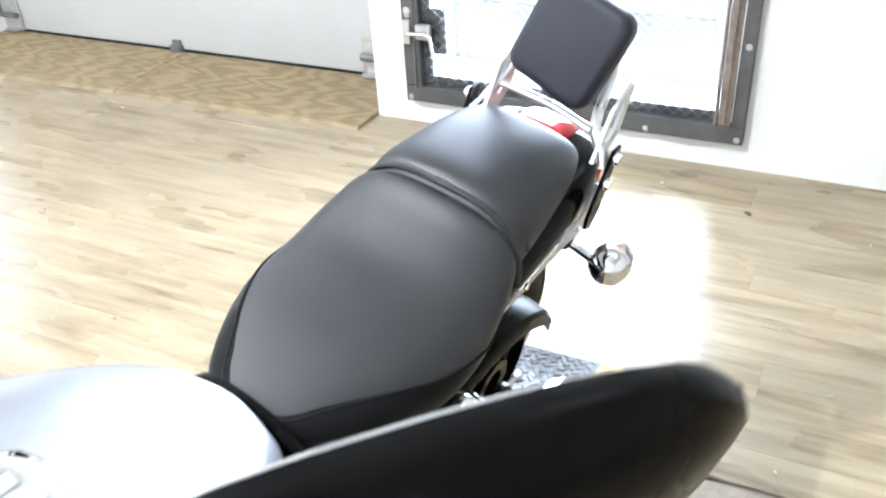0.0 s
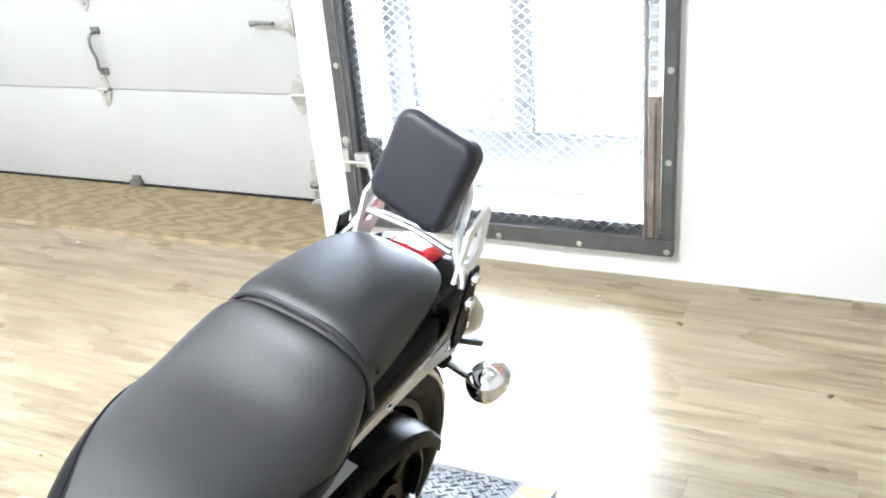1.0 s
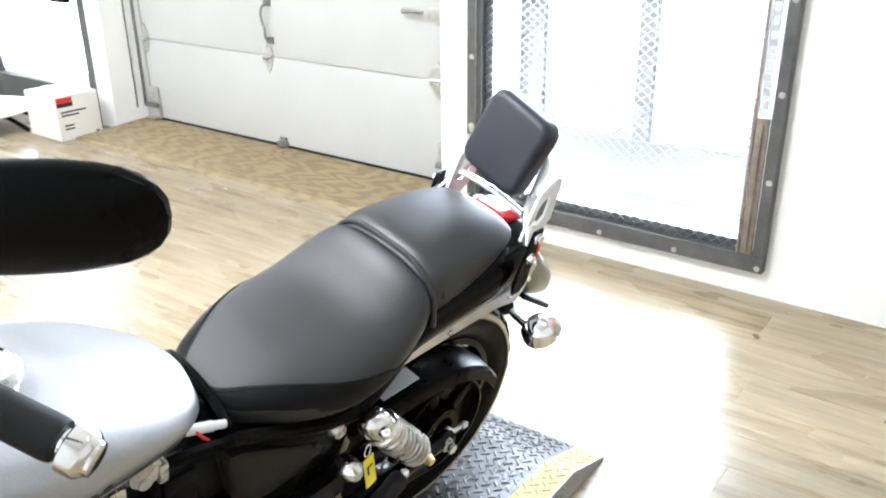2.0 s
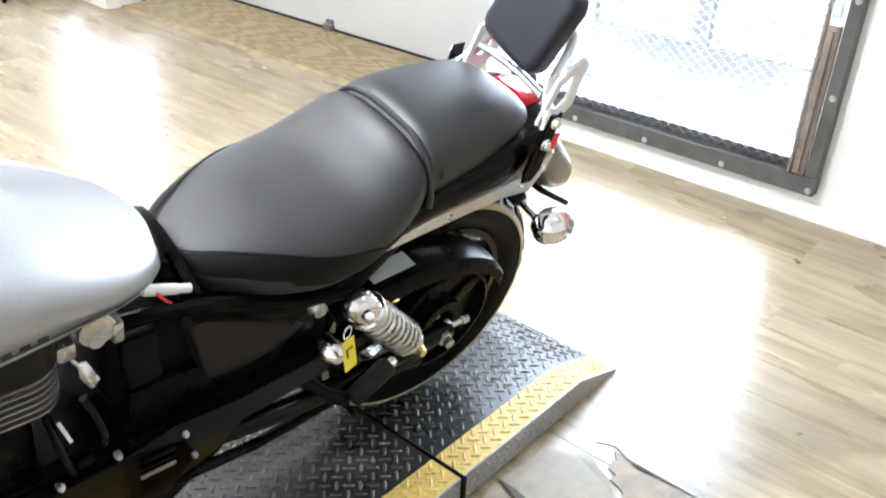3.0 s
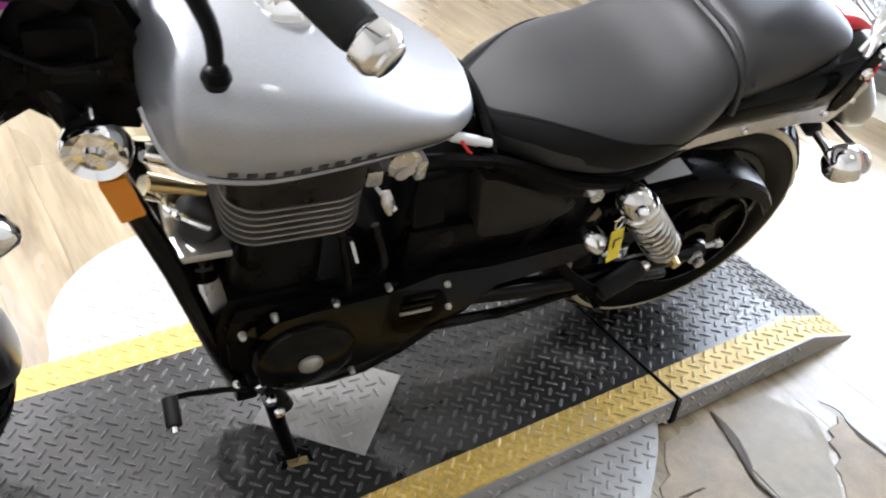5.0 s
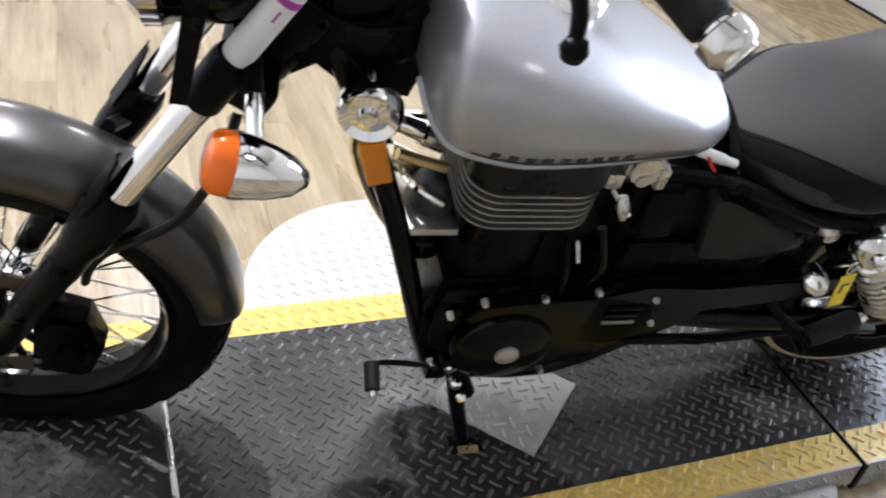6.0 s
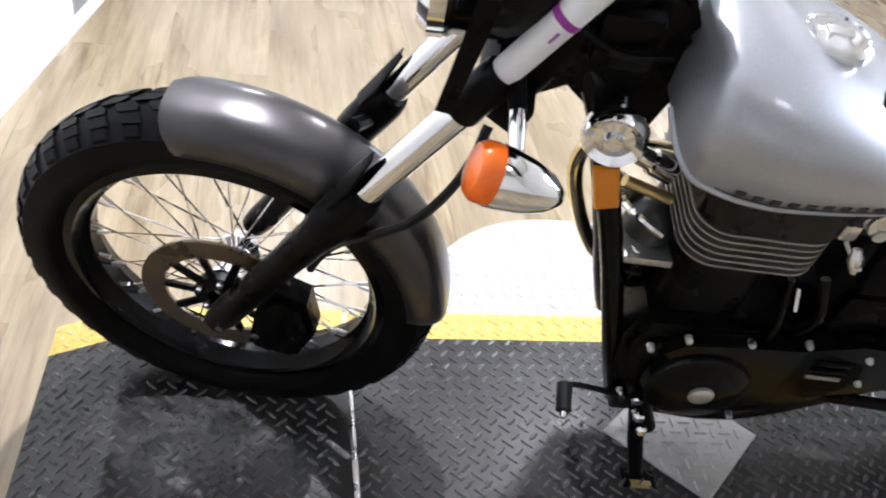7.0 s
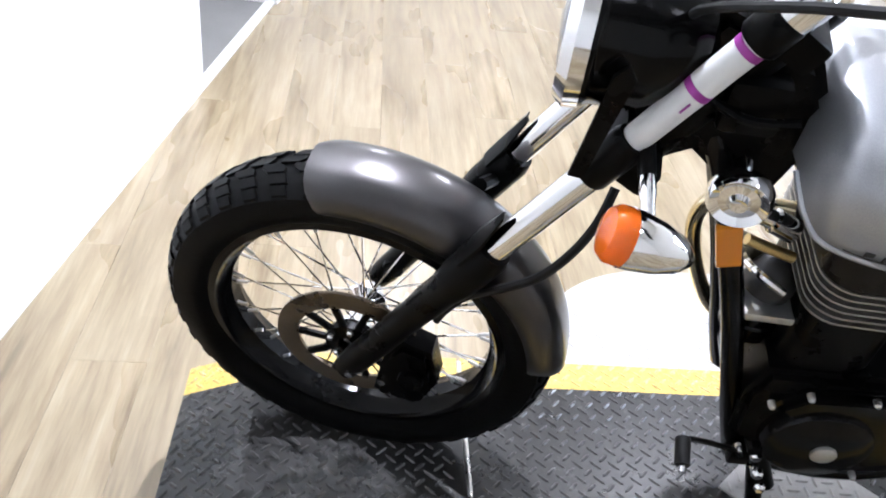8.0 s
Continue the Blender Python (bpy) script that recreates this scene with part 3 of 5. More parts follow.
for zl in (0.29, 1.05):
    latch = part("lock_plate", box(X0 + 0.106, X0 + 0.165, 2.990, 2.998, zl, zl + 0.172, 0.002), FRAME, screen, "dark plate behind the latch")
    part("catch", joined(box(X0 + 0.012, X0 + 0.040, 2.935, 2.956, zl + 0.045, zl + 0.135, 0.004), box(X0 + 0.058, X0 + 0.115, 2.945, 2.972, zl + 0.062, zl + 0.118, 0.006)), GALV, latch, "galvanised slide latch")
    part("latch_bar", tube([(X0 + 0.03, 2.935, zl + 0.085), (X0 + 0.10, 2.932, zl + 0.088), (X0 + 0.125, 2.932, zl + 0.08), (X0 + 0.135, 2.934, zl + 0.005)], 0.007, 8), GALV, latch)
    part("bolt", moved(bolt_head(0.012, 0.008), pose(X0 + 0.024, 2.955, zl + 0.165, 90)), GALV, latch)

outer = thing("glazed_door", (0, 0, 0), "grey framed glazed outer door behind the screen", "door", "", "structure")
for a in ((-1.27, -1.16, 0.185, 2.03), (-0.26, -0.15, 0.185, 2.03), (-1.16, -0.26, 0.185, 0.42), (-1.16, -0.26, 1.93, 2.03), (-0.74, -0.67, 0.42, 1.93)):
    part("stile", box(a[0], a[1], 3.25, 3.29, a[2], a[3], 0.006), DOORA, outer)
for a, b in ((-1.16, -0.74), (-0.67, -0.26)):
    pane = part("pane", box(a, b, 3.268, 3.272, 0.42, 1.93), GLASS, outer, "", False)
    pane.visible_shadow = False

# the glazed door beyond the pillar
side = thing("entrance_door", (0, 0, 0), "glazed entrance door with a dark frame, bright daylight behind", "door", "", "structure")
for a in ((-4.29, -4.205, 0.0, 2.1), (-5.45, -5.37, 0.0, 2.1), (-5.37, -4.29, 0.0, 0.2), (-5.37, -4.29, 2.0, 2.1)):
    part("stile", box(a[0], a[1], 3.10, 3.15, a[2], a[3], 0.004), FRAME, side)
part("push_box", joined(box(-4.50, -4.26, 3.06, 3.10, 0.86, 0.97, 0.008), box(-4.44, -4.28, 3.02, 3.06, 0.74, 0.84, 0.008)), PLASTIC, side, "dark lock case")
p2 = part("pane", box(-5.37, -4.29, 3.12, 3.126, 0.2, 2.0), GLASS, side, "", False)
p2.visible_shadow = False

# carton beside the pillar
def carton(m):
    c = thing("carton", (0, 0, 0), "white printed cardboard carton standing on the floor", "box", m=m)
    part("body", box(-0.17, 0.17, -0.135, 0.135, 0.001, 0.262, 0.004), CARD, c)
    part("flap", box(-0.168, 0.168, -0.134, -0.001, 0.263, 0.266, 0.001), CARD, c)
    part("flap", box(-0.168, 0.168, 0.001, 0.134, 0.263, 0.266, 0.001), CARD, c)
    part("tape", box(-0.1705, 0.1705, -0.024, 0.024, 0.2665, 0.268), LABEL, c, "clear tape")
    part("label", box(0.1705, 0.172, -0.128, -0.03, 0.225, 0.255), REDW, c, "red printed panel", False)
    part("label", box(0.1705, 0.172, -0.128, -0.03, 0.200, 0.224), INK, c, "dark printed panel", False)
    for a, b, z in ((-0.11, 0.05, 0.165), (-0.11, 0.0, 0.145), (-0.10, -0.04, 0.085), (-0.10, -0.04, 0.065), (0.09, 0.115, 0.02)):
        part("print_bar", box(0.1705, 0.1715, a, b, z, z + 0.010), INK, c, "", False)
carton(pose(-4.21, 2.852, 0, 0, 0, -2))
ring = thing("round_stand_base", (0, 0, 0), "round white stand with black legs", "stand", m=pose(-4.75, 2.62, 0))
part("disc", lathe([(0.02, 0.11), (0.30, 0.11), (0.31, 0.12), (0.30, 0.135), (0.02, 0.14)], 40, "z"), WHITEP, ring)
for k in range(5):
    part("leg", tube([(0.02, 0, 0.10), (0.2, 0, 0.08), (0.34, 0, 0.012)], 0.014, 8), PLASTIC, ring, "", True, pose(0, 0, 0, 0, 0, 72 * k + 20))
hose = thing("yellow_hose", (0, 0, 0), "thin yellow air hose hanging against the back room wall", "hose")
part("hose_line", moved(tube([(-0.30, -0.62, 0.009), (-0.33, -0.58, 0.02), (-0.22, -0.5, 0.35), (-0.30, -0.5, 0.8), (-0.26, -0.52, 1.4)], 0.008, 8, 6), SW), HOSE, hose)
cab = thing("grey_cabinet", (0, 0, 0), "grey cabinet standing behind the doorway", "cabinet", m=SW)
part("body", box(-0.75, 0.05, -1.1, -0.56, 0.006, 1.5, 0.006), TEALF, cab)

# ---------------------------------------------------------------- motorcycle lift
LX0, LX1, LY0, LY1 = -0.742, -0.129, 0.006, 1.214
DZ = 0.067
lift = thing("motorcycle_lift", (0, 0, 0), "low motorcycle lift of black diamond plate with yellow edges", "lift")
S = 0.075
def ext(y_hinge, y_crease, y_tip):
    return [(y_hinge, 0.0), (y_hinge, DZ), (y_crease, DZ - 0.003), (y_tip, 0.006), (y_tip, 0.0)]
def slab(x0, x1, prof):
    return loft([[(x0, y, z) for y, z in prof], [(x1, y, z) for y, z in prof]])
deckp = [(LY0 + 0.004, 0.012), (LY0 + 0.004, DZ), (LY1 - 0.004, DZ), (LY1 - 0.004, 0.012)]
front, rear = ext(LY0 - 0.004, -0.38, -0.525), ext(LY1 + 0.004, 1.645, 1.814)
def tread_bars(x0, x1, y0, y1, height, pitch=0.0335, keep=None):
    """Raised lens-shaped bars on two square lattices, each at forty-five degrees."""
    vs, fs = [], []
    nx, ny = int((x1 - x0) / pitch) + 1, int((y1 - y0) / pitch) + 1
    for i in range(nx):
        for j in range(ny):
            for half, turn in ((0.25, -45), (0.75, 45)):
                cx, cy = x0 + (i + half) * pitch, y0 + (j + half) * pitch
                if cx > x1 - 0.008 or cy > y1 - 0.008 or (keep and not keep(cx, cy)):
                    continue
                ca, sa = math.cos(radians(turn)), math.sin(radians(turn))
                k = len(vs)
                for u, w, h in ((-0.0135, 0, 0), (-0.007, -0.0034, 0), (0.007, -0.0034, 0), (0.0135, 0, 0), (0.007, 0.0034, 0), (-0.007, 0.0034, 0),
                                (-0.0085, -0.0009, 0.0030), (0.0085, -0.0009, 0.0030), (0.0085, 0.0009, 0.0030), (-0.0085, 0.0009, 0.0030)):
                    x, y = cx + u * ca - w * sa, cy + u * sa + w * ca
                    vs.append((x, y, height(y) + h))
                fs.extend([(k, k + 1, k + 6), (k + 1, k + 2, k + 7, k + 6), (k + 2, k + 3, k + 7), (k + 3, k + 8, k + 7), (k + 3, k + 4, k + 8), (k + 4, k + 5, k + 9, k + 8), (k + 5, k, k + 9), (k, k + 6, k + 9), (k + 6, k + 7, k + 8, k + 9)])
    me = bpy.data.meshes.new("tmp")
    me.from_pydata(vs, [], fs)
    bm = bmesh.new()
    bm.from_mesh(me)
    bpy.data.meshes.remove(me)
    bmesh.ops.recalc_face_normals(bm, faces=bm.faces[:])
    return bm
def prof_z(prof):
    pts = sorted(prof[1:4])
    def f(y):
        for (ya, za), (yb, zb) in zip(pts, pts[1:]):
            if y <= yb:
                return za + (zb - za) * (y - ya) / (yb - ya)
        return pts[-1][1]
    return f
for name, prof, zf in (("deck", deckp, lambda y: DZ), ("front_ramp", front, prof_z(front)), ("rear_ramp", rear, prof_z(rear))):
    ys = [p[0] for p in prof]
    ya, yb = min(ys) + 0.002, max(ys) - 0.008
    d = part(name, slab(LX0 + S, LX1 - S, prof), BLACKP, lift, "worn black diamond plate", False)
    tagged(part("tread_pattern", tread_bars(LX0 + S, LX1 - S, ya, yb, zf), BLACKT, d, "", False), kind="stuff")
    for x0, x1 in ((LX0, LX0 + S), (LX1 - S, LX1)):
        e = part("yellow_edge", slab(x0, x1, prof), [YELLOW], d, "worn yellow painted edge", False)
        tagged(part("tread_pattern", tread_bars(x0, x1, ya, yb, zf), YELLOWT, e, "", False), kind="stuff")
    q = [(a, b) for a, b in prof]
    sk = part("side_skirt", slab(LX1 + 0.001, LX1 + 0.004, q), PLATE, d, "bare diamond plate side", False)
    ya, yb = (ya, yb) if name == "deck" else ((ya + 0.16, yb) if name == "front_ramp" else (ya, yb - 0.19))
    tagged(part("tread_pattern", moved(tread_bars(ya, yb, 0.004, 0.068, lambda y: 0.0), Matrix(((0, 0, 1, LX1 + 0.004), (1, 0, 0, 0), (0, 1, 0, 0), (0, 0, 0, 1)))), PLATE, sk, "", False), kind="stuff")
for y in (LY0, LY1):
    part("hinge_rod", tube([(LX0 + 0.01, y, DZ - 0.002), (LX1 + 0.006, y, DZ - 0.002)], 0.0055, 10), SATIN if y > 0.5 else STEEL, lift, "hinge rod")
part("hinge_drop", box(LX1 + 0.002, LX1 + 0.009, LY1 - 0.006, LY1 + 0.006, 0.003, DZ), SATIN, lift)
def wing(pts, z, mat, label):
    w = part("side_wing", moved(plate(pts, 0.006, 0.001), pose(0, 0, z)), mat, lift, label, False)
    return w
def arc(cx, cy, r, a0, a1, n=10):
    return [(cx + r * math.cos(radians(a0 + (a1 - a0) * k / n)), cy + r * math.sin(radians(a0 + (a1 - a0) * k / n))) for k in range(n + 1)]
far = [(LX0 - 0.002, 0.17), (LX0 - 0.002, 1.15)] + arc(-0.93, 0.96, 0.21, 70, 180, 8) + arc(-0.80, 0.53, 0.34, 180, 268, 12)
near = [(LX1 + 0.006, 0.09), (0.046, 0.14), (0.116, 0.34), (0.131, 0.64), (0.091, 0.89), (0.018, 1.01), (-0.025, 1.065), (-0.065, 1.112), (-0.095, 1.142), (-0.112, 1.156), (LX1 + 0.006, 1.162)]
def inside(pts, margin):
    """Whether a place lies within an outline, clear of its edge."""
    def test(x, y):
        hit = False
        for (ax, ay), (bx, by) in zip(pts, pts[1:] + pts[:1]):
            if (ay > y) != (by > y) and x < ax + (bx - ax) * (y - ay) / (by - ay):
                hit = not hit
            d = Vector((bx - ax, by - ay))
            t = max(0, min(1, (Vector((x - ax, y - ay)).dot(d)) / max(d.dot(d), 1e-9)))
            if math.hypot(x - ax - t * d.x, y - ay - t * d.y) < margin:
                return False
        return hit
    return test
for pts, mat, lab in ((far, WHITEPL, "pale diamond plate wing"), (near, PLATE, "bare diamond plate wing")):
    w = wing(pts, 0.03, mat, lab)
    xs, yss = [p[0] for p in pts], [p[1] for p in pts]
    tb = tread_bars(min(xs), max(xs), min(yss), max(yss), lambda y: 0.03, 0.0335, inside(pts, 0.014))
    tagged(part("tread_pattern", tb, mat, w, "", False), kind="stuff")
    part("support", box(min(xs) + 0.08, max(xs) - 0.11, min(yss) + 0.22, max(yss) - 0.25, 0.002, 0.024), PLATE, w, "", False)
sp = part("loose_plate", moved(plate([(-0.105, -0.105), (0.105, -0.105), (0.105, 0.105), (-0.105, 0.105)], 0.004, 0.001), pose(-0.425, 0.600, DZ + 0.0072, 0, 0, 42.5)), PLATE, lift, "bare steel diamond plate patch", False)
tagged(part("tread_pattern", moved(tread_bars(-0.1, 0.1, -0.1, 0.1, lambda y: 0), pose(-0.425, 0.600, DZ + 0.0072, 0, 0, 42.5)), PLATE, sp, "", False), kind="stuff")

# ---------------------------------------------------------------- motorcycle
# local axes: x forwards, y to its left, z up; it leans on its side stand
bike = thing("motorcycle", (0, 0, 0), "silver and black cruiser motorcycle leaning on its side stand", "motorcycle", m=pose(-0.407, 1.257, 0.0695, -13.5, 0.0, -97.6))

def ring_section(outer, half, bead, crown=0.55):
    """Tyre section as (radius, offset) pairs, bead to bead."""
    h = outer - bead
    return [(bead, -half * 0.62), (bead + 0.25 * h, -half * 0.93), (bead + 0.5 * h, -half), (bead + 0.75 * h, -half * 0.92), (outer - 0.10 * h, -half * 0.62),
            (outer - 0.02 * h, -half * 0.28), (outer, 0), (outer - 0.02 * h, half * 0.28), (outer - 0.10 * h, half * 0.62), (bead + 0.75 * h, half * 0.92),
            (bead + 0.5 * h, half), (bead + 0.25 * h, half * 0.93), (bead, half * 0.62), (bead - 0.004, 0)]

def rim_section(r, half):
    return [(r + 0.006, -half), (r + 0.008, -half - 0.003), (r - 0.006, -half - 0.004), (r - 0.012, -half * 0.6), (r - 0.022, -half * 0.35), (r - 0.022, half * 0.35),
            (r - 0.012, half * 0.6), (r - 0.006, half + 0.004), (r + 0.008, half + 0.003), (r + 0.006, half), (r - 0.004, half * 0.55), (r - 0.012, 0), (r - 0.004, -half * 0.55)]

def tread_blocks(outer, half, bead, count, pattern):
    """Raised blocks of rubber standing on the crown of a tyre."""
    h = outer - bead
    def surf(a, y, lift):
        t = abs(y) / half
        r = outer - h * (0.10 * (t / 0.62) ** 2 if t < 0.62 else 0.10 + 0.15 * ((t - 0.62) / 0.3) ** 1.2)
        return Vector(((r + lift) * math.cos(a), y, (r + lift) * math.sin(a)))
    vs, fs = [], []
    for k in range(count):
        for quad in pattern:
            base = len(vs)
            for lift in (-0.002, 0.0042):
                for u, y in quad:
                    g = 0.0 if lift < 0 else 0.04
                    vs.append(surf(2 * math.pi * (k + u) / count, y * half, lift))
            n = len(quad)
            fs.append(tuple(base + n + i for i in range(n)))
            for i in range(n):
                j = (i + 1) % n
                fs.append((base + i, base + j, base + n + j, base + n + i))
    me = bpy.data.meshes.new("tmp")
    me.from_pydata(vs, [], fs)
    bm = bmesh.new()
    bm.from_mesh(me)
    bpy.data.meshes.remove(me)
    bmesh.ops.recalc_face_normals(bm, faces=bm.faces[:])
    return bm

PATTERN = [[(0.05, 0.02), (0.62, 0.02), (0.80, 0.16), (0.80, 0.30), (0.25, 0.30), (0.05, 0.14)],
           [(0.55, -0.02), (1.12, -0.02), (1.30, -0.16), (1.30, -0.30), (0.75, -0.30), (0.55, -0.14)],
           [(0.30, 0.36), (0.86, 0.36), (0.98, 0.62), (0.42, 0.62)], [(0.80, -0.36), (1.36, -0.36), (1.48, -0.62), (0.92, -0.62)],
           [(0.44, 0.67), (0.92, 0.67), (0.98, 0.88), (0.50, 0.88)], [(0.94, -0.67), (1.42, -0.67), (1.48, -0.88), (1.00, -0.88)]]

def spoked(parent, name, c, outer, half, bead, rim_half, spokes, hub_half, hub_r, m, blocks):
    """A wire wheel with its tyre; the wheel's middle at c."""
    w = part(name, lathe(rim_section(bead, rim_half), 72, "y", c, True), GLOSS, parent, "black enamelled wire wheel rim", True, m)
    t = part("tyre", lathe(ring_section(outer, half, bead), 80, "y", c, True), TREAD, w, "black rubber tyre")
    tagged(part("tread", moved(tread_blocks(outer, half, bead, blocks, PATTERN), Matrix.Translation(c)), TREAD, w, "", False), kind="stuff")
    part("hub", lathe([(0.008, -hub_half - 0.02), (0.02, -hub_half - 0.018), (0.02, -hub_half), (hub_r, -hub_half), (hub_r, -hub_half + 0.006), (hub_r * 0.62, -hub_half + 0.014),
         (hub_r * 0.6, hub_half - 0.014), (hub_r, hub_half - 0.006), (hub_r, hub_half), (0.02, hub_half), (0.02, hub_half + 0.018), (0.008, hub_half + 0.02)], 28, "y", c), CHROME, w, "chromed hub")
    sm, nm = None, None
    for k in range(spokes):
        a = 2 * math.pi * k / spokes
        sgn = 1 if k % 2 else -1
        lean = radians(38) * (1 if (k // 2) % 2 else -1)
        p0 = Vector(((hub_r - 0.006) * math.cos(a - lean), sgn * (hub_half - 0.003), (hub_r - 0.006) * math.sin(a - lean)))
        p1 = Vector(((bead - 0.018) * math.cos(a), sgn * 0.006, (bead - 0.018) * math.sin(a)))
        L = (p1 - p0).length
        if sm is None:
            sm = part("spoke", tube([(0, 0, 0), (0, 0, L)], 0.0016, 6), CHROME, w, "", True)
            ob = sm
        else:
            ob = new("spoke", sm.data)
            ob.parent = w
        ob.matrix_basis = Matrix.Translation(c) @ along(p0, p1)
        if nm is None:
            nm = part("nipple", tube([(0, 0, -0.022), (0, 0, 0.004)], 0.0030, 6), STEEL, w, "", True)
            nb = nm
        else:
            nb = new("nipple", nm.data)
            nb.parent = w
        nb.matrix_basis = Matrix.Translation(c) @ along(p1, p1 + (p1 - p0))
    return w

# ---- rear wheel, belt drive, swingarm
RC = (0.0, 0.0, RWR)
RM = pose(-0.060, -0.036, 0.0, 0, 0, 0)
rw = spoked(bike, "rear_wheel", RC, RWR, 0.066, 0.185, 0.05, 36, 0.05, 0.045, RM, 30)
# a ring of that tan, painted light along the tyre's shoulder
part("sidewall_light_band", lathe([(RWR - 0.036, 0.0640), (RWR - 0.026, 0.0605), (RWR - 0.025, 0.0610), (RWR - 0.034, 0.0668), (RWR - 0.037, 0.066)], 80, "y", RC, True), SIDELIT, rw, "tan band painted in for door light on the sidewall")
part("belt_pulley", lathe([(0.03, 0.075), (0.05, 0.078), (0.055, 0.072), (0.12, 0.070), (0.124, 0.068), (0.124, 0.100), (0.118, 0.101), (0.117, 0.078), (0.055, 0.080), (0.05, 0.104), (0.03, 0.104)], 48, "y", RC, True), SATIN, rw, "black belt pulley")
for k in range(5):
    part("pulley_arm", moved(box(0.045, 0.118, -0.014, 0.014, -0.004, 0.004, 0.003), Matrix.Translation((RC[0], RC[1] + 0.085, RC[2])) @ pose(0, 0, 0, 90, 0, 0) @ pose(0, 0, 0, 0, 0, 72 * k)), SATIN, rw)
# swingarm, with the axle block behind the shock
part("swingarm", joined(tube([(0.46, 0.115, 0.335), (0.30, 0.13, 0.335), (0.12, 0.118, 0.322), (-0.04, 0.100, 0.305)], 0.019, 12, 3), tube([(0.46, -0.115, 0.335), (0.30, -0.13, 0.335), (-0.03, -0.135, 0.305)], 0.020, 12, 3),
     tube([(0.42, -0.11, 0.335), (0.42, 0.11, 0.335)], 0.022, 12)), GLOSS, bike, "black tubular swingarm")
ax = part("axle_block", moved(joined(box(-0.115, -0.035, 0.118, 0.136, 0.272, 0.306, 0.006), turned([(0.016, 0), (0.016, 0.6), (0.011, 0.65), (0.011, 1)], (-0.085, 0.13, 0.289), (-0.085, 0.165, 0.289), 6), tube([(-0.165, 0.128, 0.29), (-0.08, 0.128, 0.29)], 0.005, 8),
     turned([(0.009, 0), (0.009, 1)], (-0.160, 0.128, 0.29), (-0.145, 0.128, 0.29), 6)), pose(0.068, -0.028, 0.018)), STEEL, bike, "steel chain adjuster and axle nut")
part("pivot_nut", turned([(0.015, 0), (0.015, 0.7), (0.010, 1)], (0.473, 0.075, 0.342), (0.473, 0.116, 0.342), 8), GOLD, bike, "brass coloured pivot nut")
# belt guard arching over the pulley
def arched(pts, y0, y1, drop, y_lip):
    rings = []
    for x, z in pts:
        rings.append([(x, y0, z - 0.004), (x, y0, z), (x, (y0 + y1) / 2, z + 0.006), (x, y1 - 0.006, z), (x, y1, z - 0.008), (x, y1, z - drop), (x, y1 - 0.004, z - drop), (x, y1 - 0.005, z - 0.010), (x, (y0 + y1) / 2, z - 0.001)])
    return loft(rings)
gp = [(p.x, p.z) for p in smooth_path([(0.25, 0, 0.478), (0.17, 0, 0.500), (0.07, 0, 0.510), (-0.03, 0, 0.498), (-0.108, 0, 0.462), (-0.150, 0, 0.418)], 5)]
bg = part("belt_guard", arched(gp, 0.030, 0.112, 0.035, 0.1), SATIN, bike, "satin black upper belt guard")
part("sticker", moved(box(-0.044, 0.044, -0.019, 0.019, 0, 0.0012), pose(0.125, 0.074, 0.5140, 0, 5, 0)), LABEL, bg, "silver warning sticker", False)
part("lower_cover", side_plate([(0.66, 0.43), (0.58, 0.455), (0.48, 0.45), (0.22, 0.475), (0.20, 0.46), (0.21, 0.425), (0.46, 0.385), (0.50, 0.34), (0.60, 0.30), (0.66, 0.31)], 0.125, 0.145, 0.006), GLOSS, bike, "gloss black drive cover", True, pose(-0.03, -0.01, -0.018))
belt = part("drive_belt", tube([(0.48, 0.095, 0.30), (0.20, 0.075, 0.235), (0.02, 0.045, 0.165)], 0.012, 8, 1, 0.3), RUBBER, bike, "black toothed drive belt")
for k in range(26):
    t = k / 25
    part("belt_tooth", moved(box(-0.0035, 0.0035, -0.012, 0.012, 0.0, 0.006, 0.001, 1), pose(0.44 - 0.36 * t, 0.093 - 0.036 * t, 0.292 - 0.098 * t, 0, -15, 0)), RUBBER, belt, "", False)
part("brake_rod", tube([(0.62, 0.12, 0.285), (0.40, 0.125, 0.275), (0.22, 0.13, 0.305), (0.02, 0.10, 0.25)], 0.010, 8, 3), SATIN, bike)
part("muffler_pipe", tube([(0.85, -0.12, 0.25), (0.5, -0.15, 0.24), (0.1, -0.17, 0.25), (-0.35, -0.18, 0.29)], [0.024, 0.03, 0.045, 0.045], 16, 4), CHROME, bike, "chrome silencer")

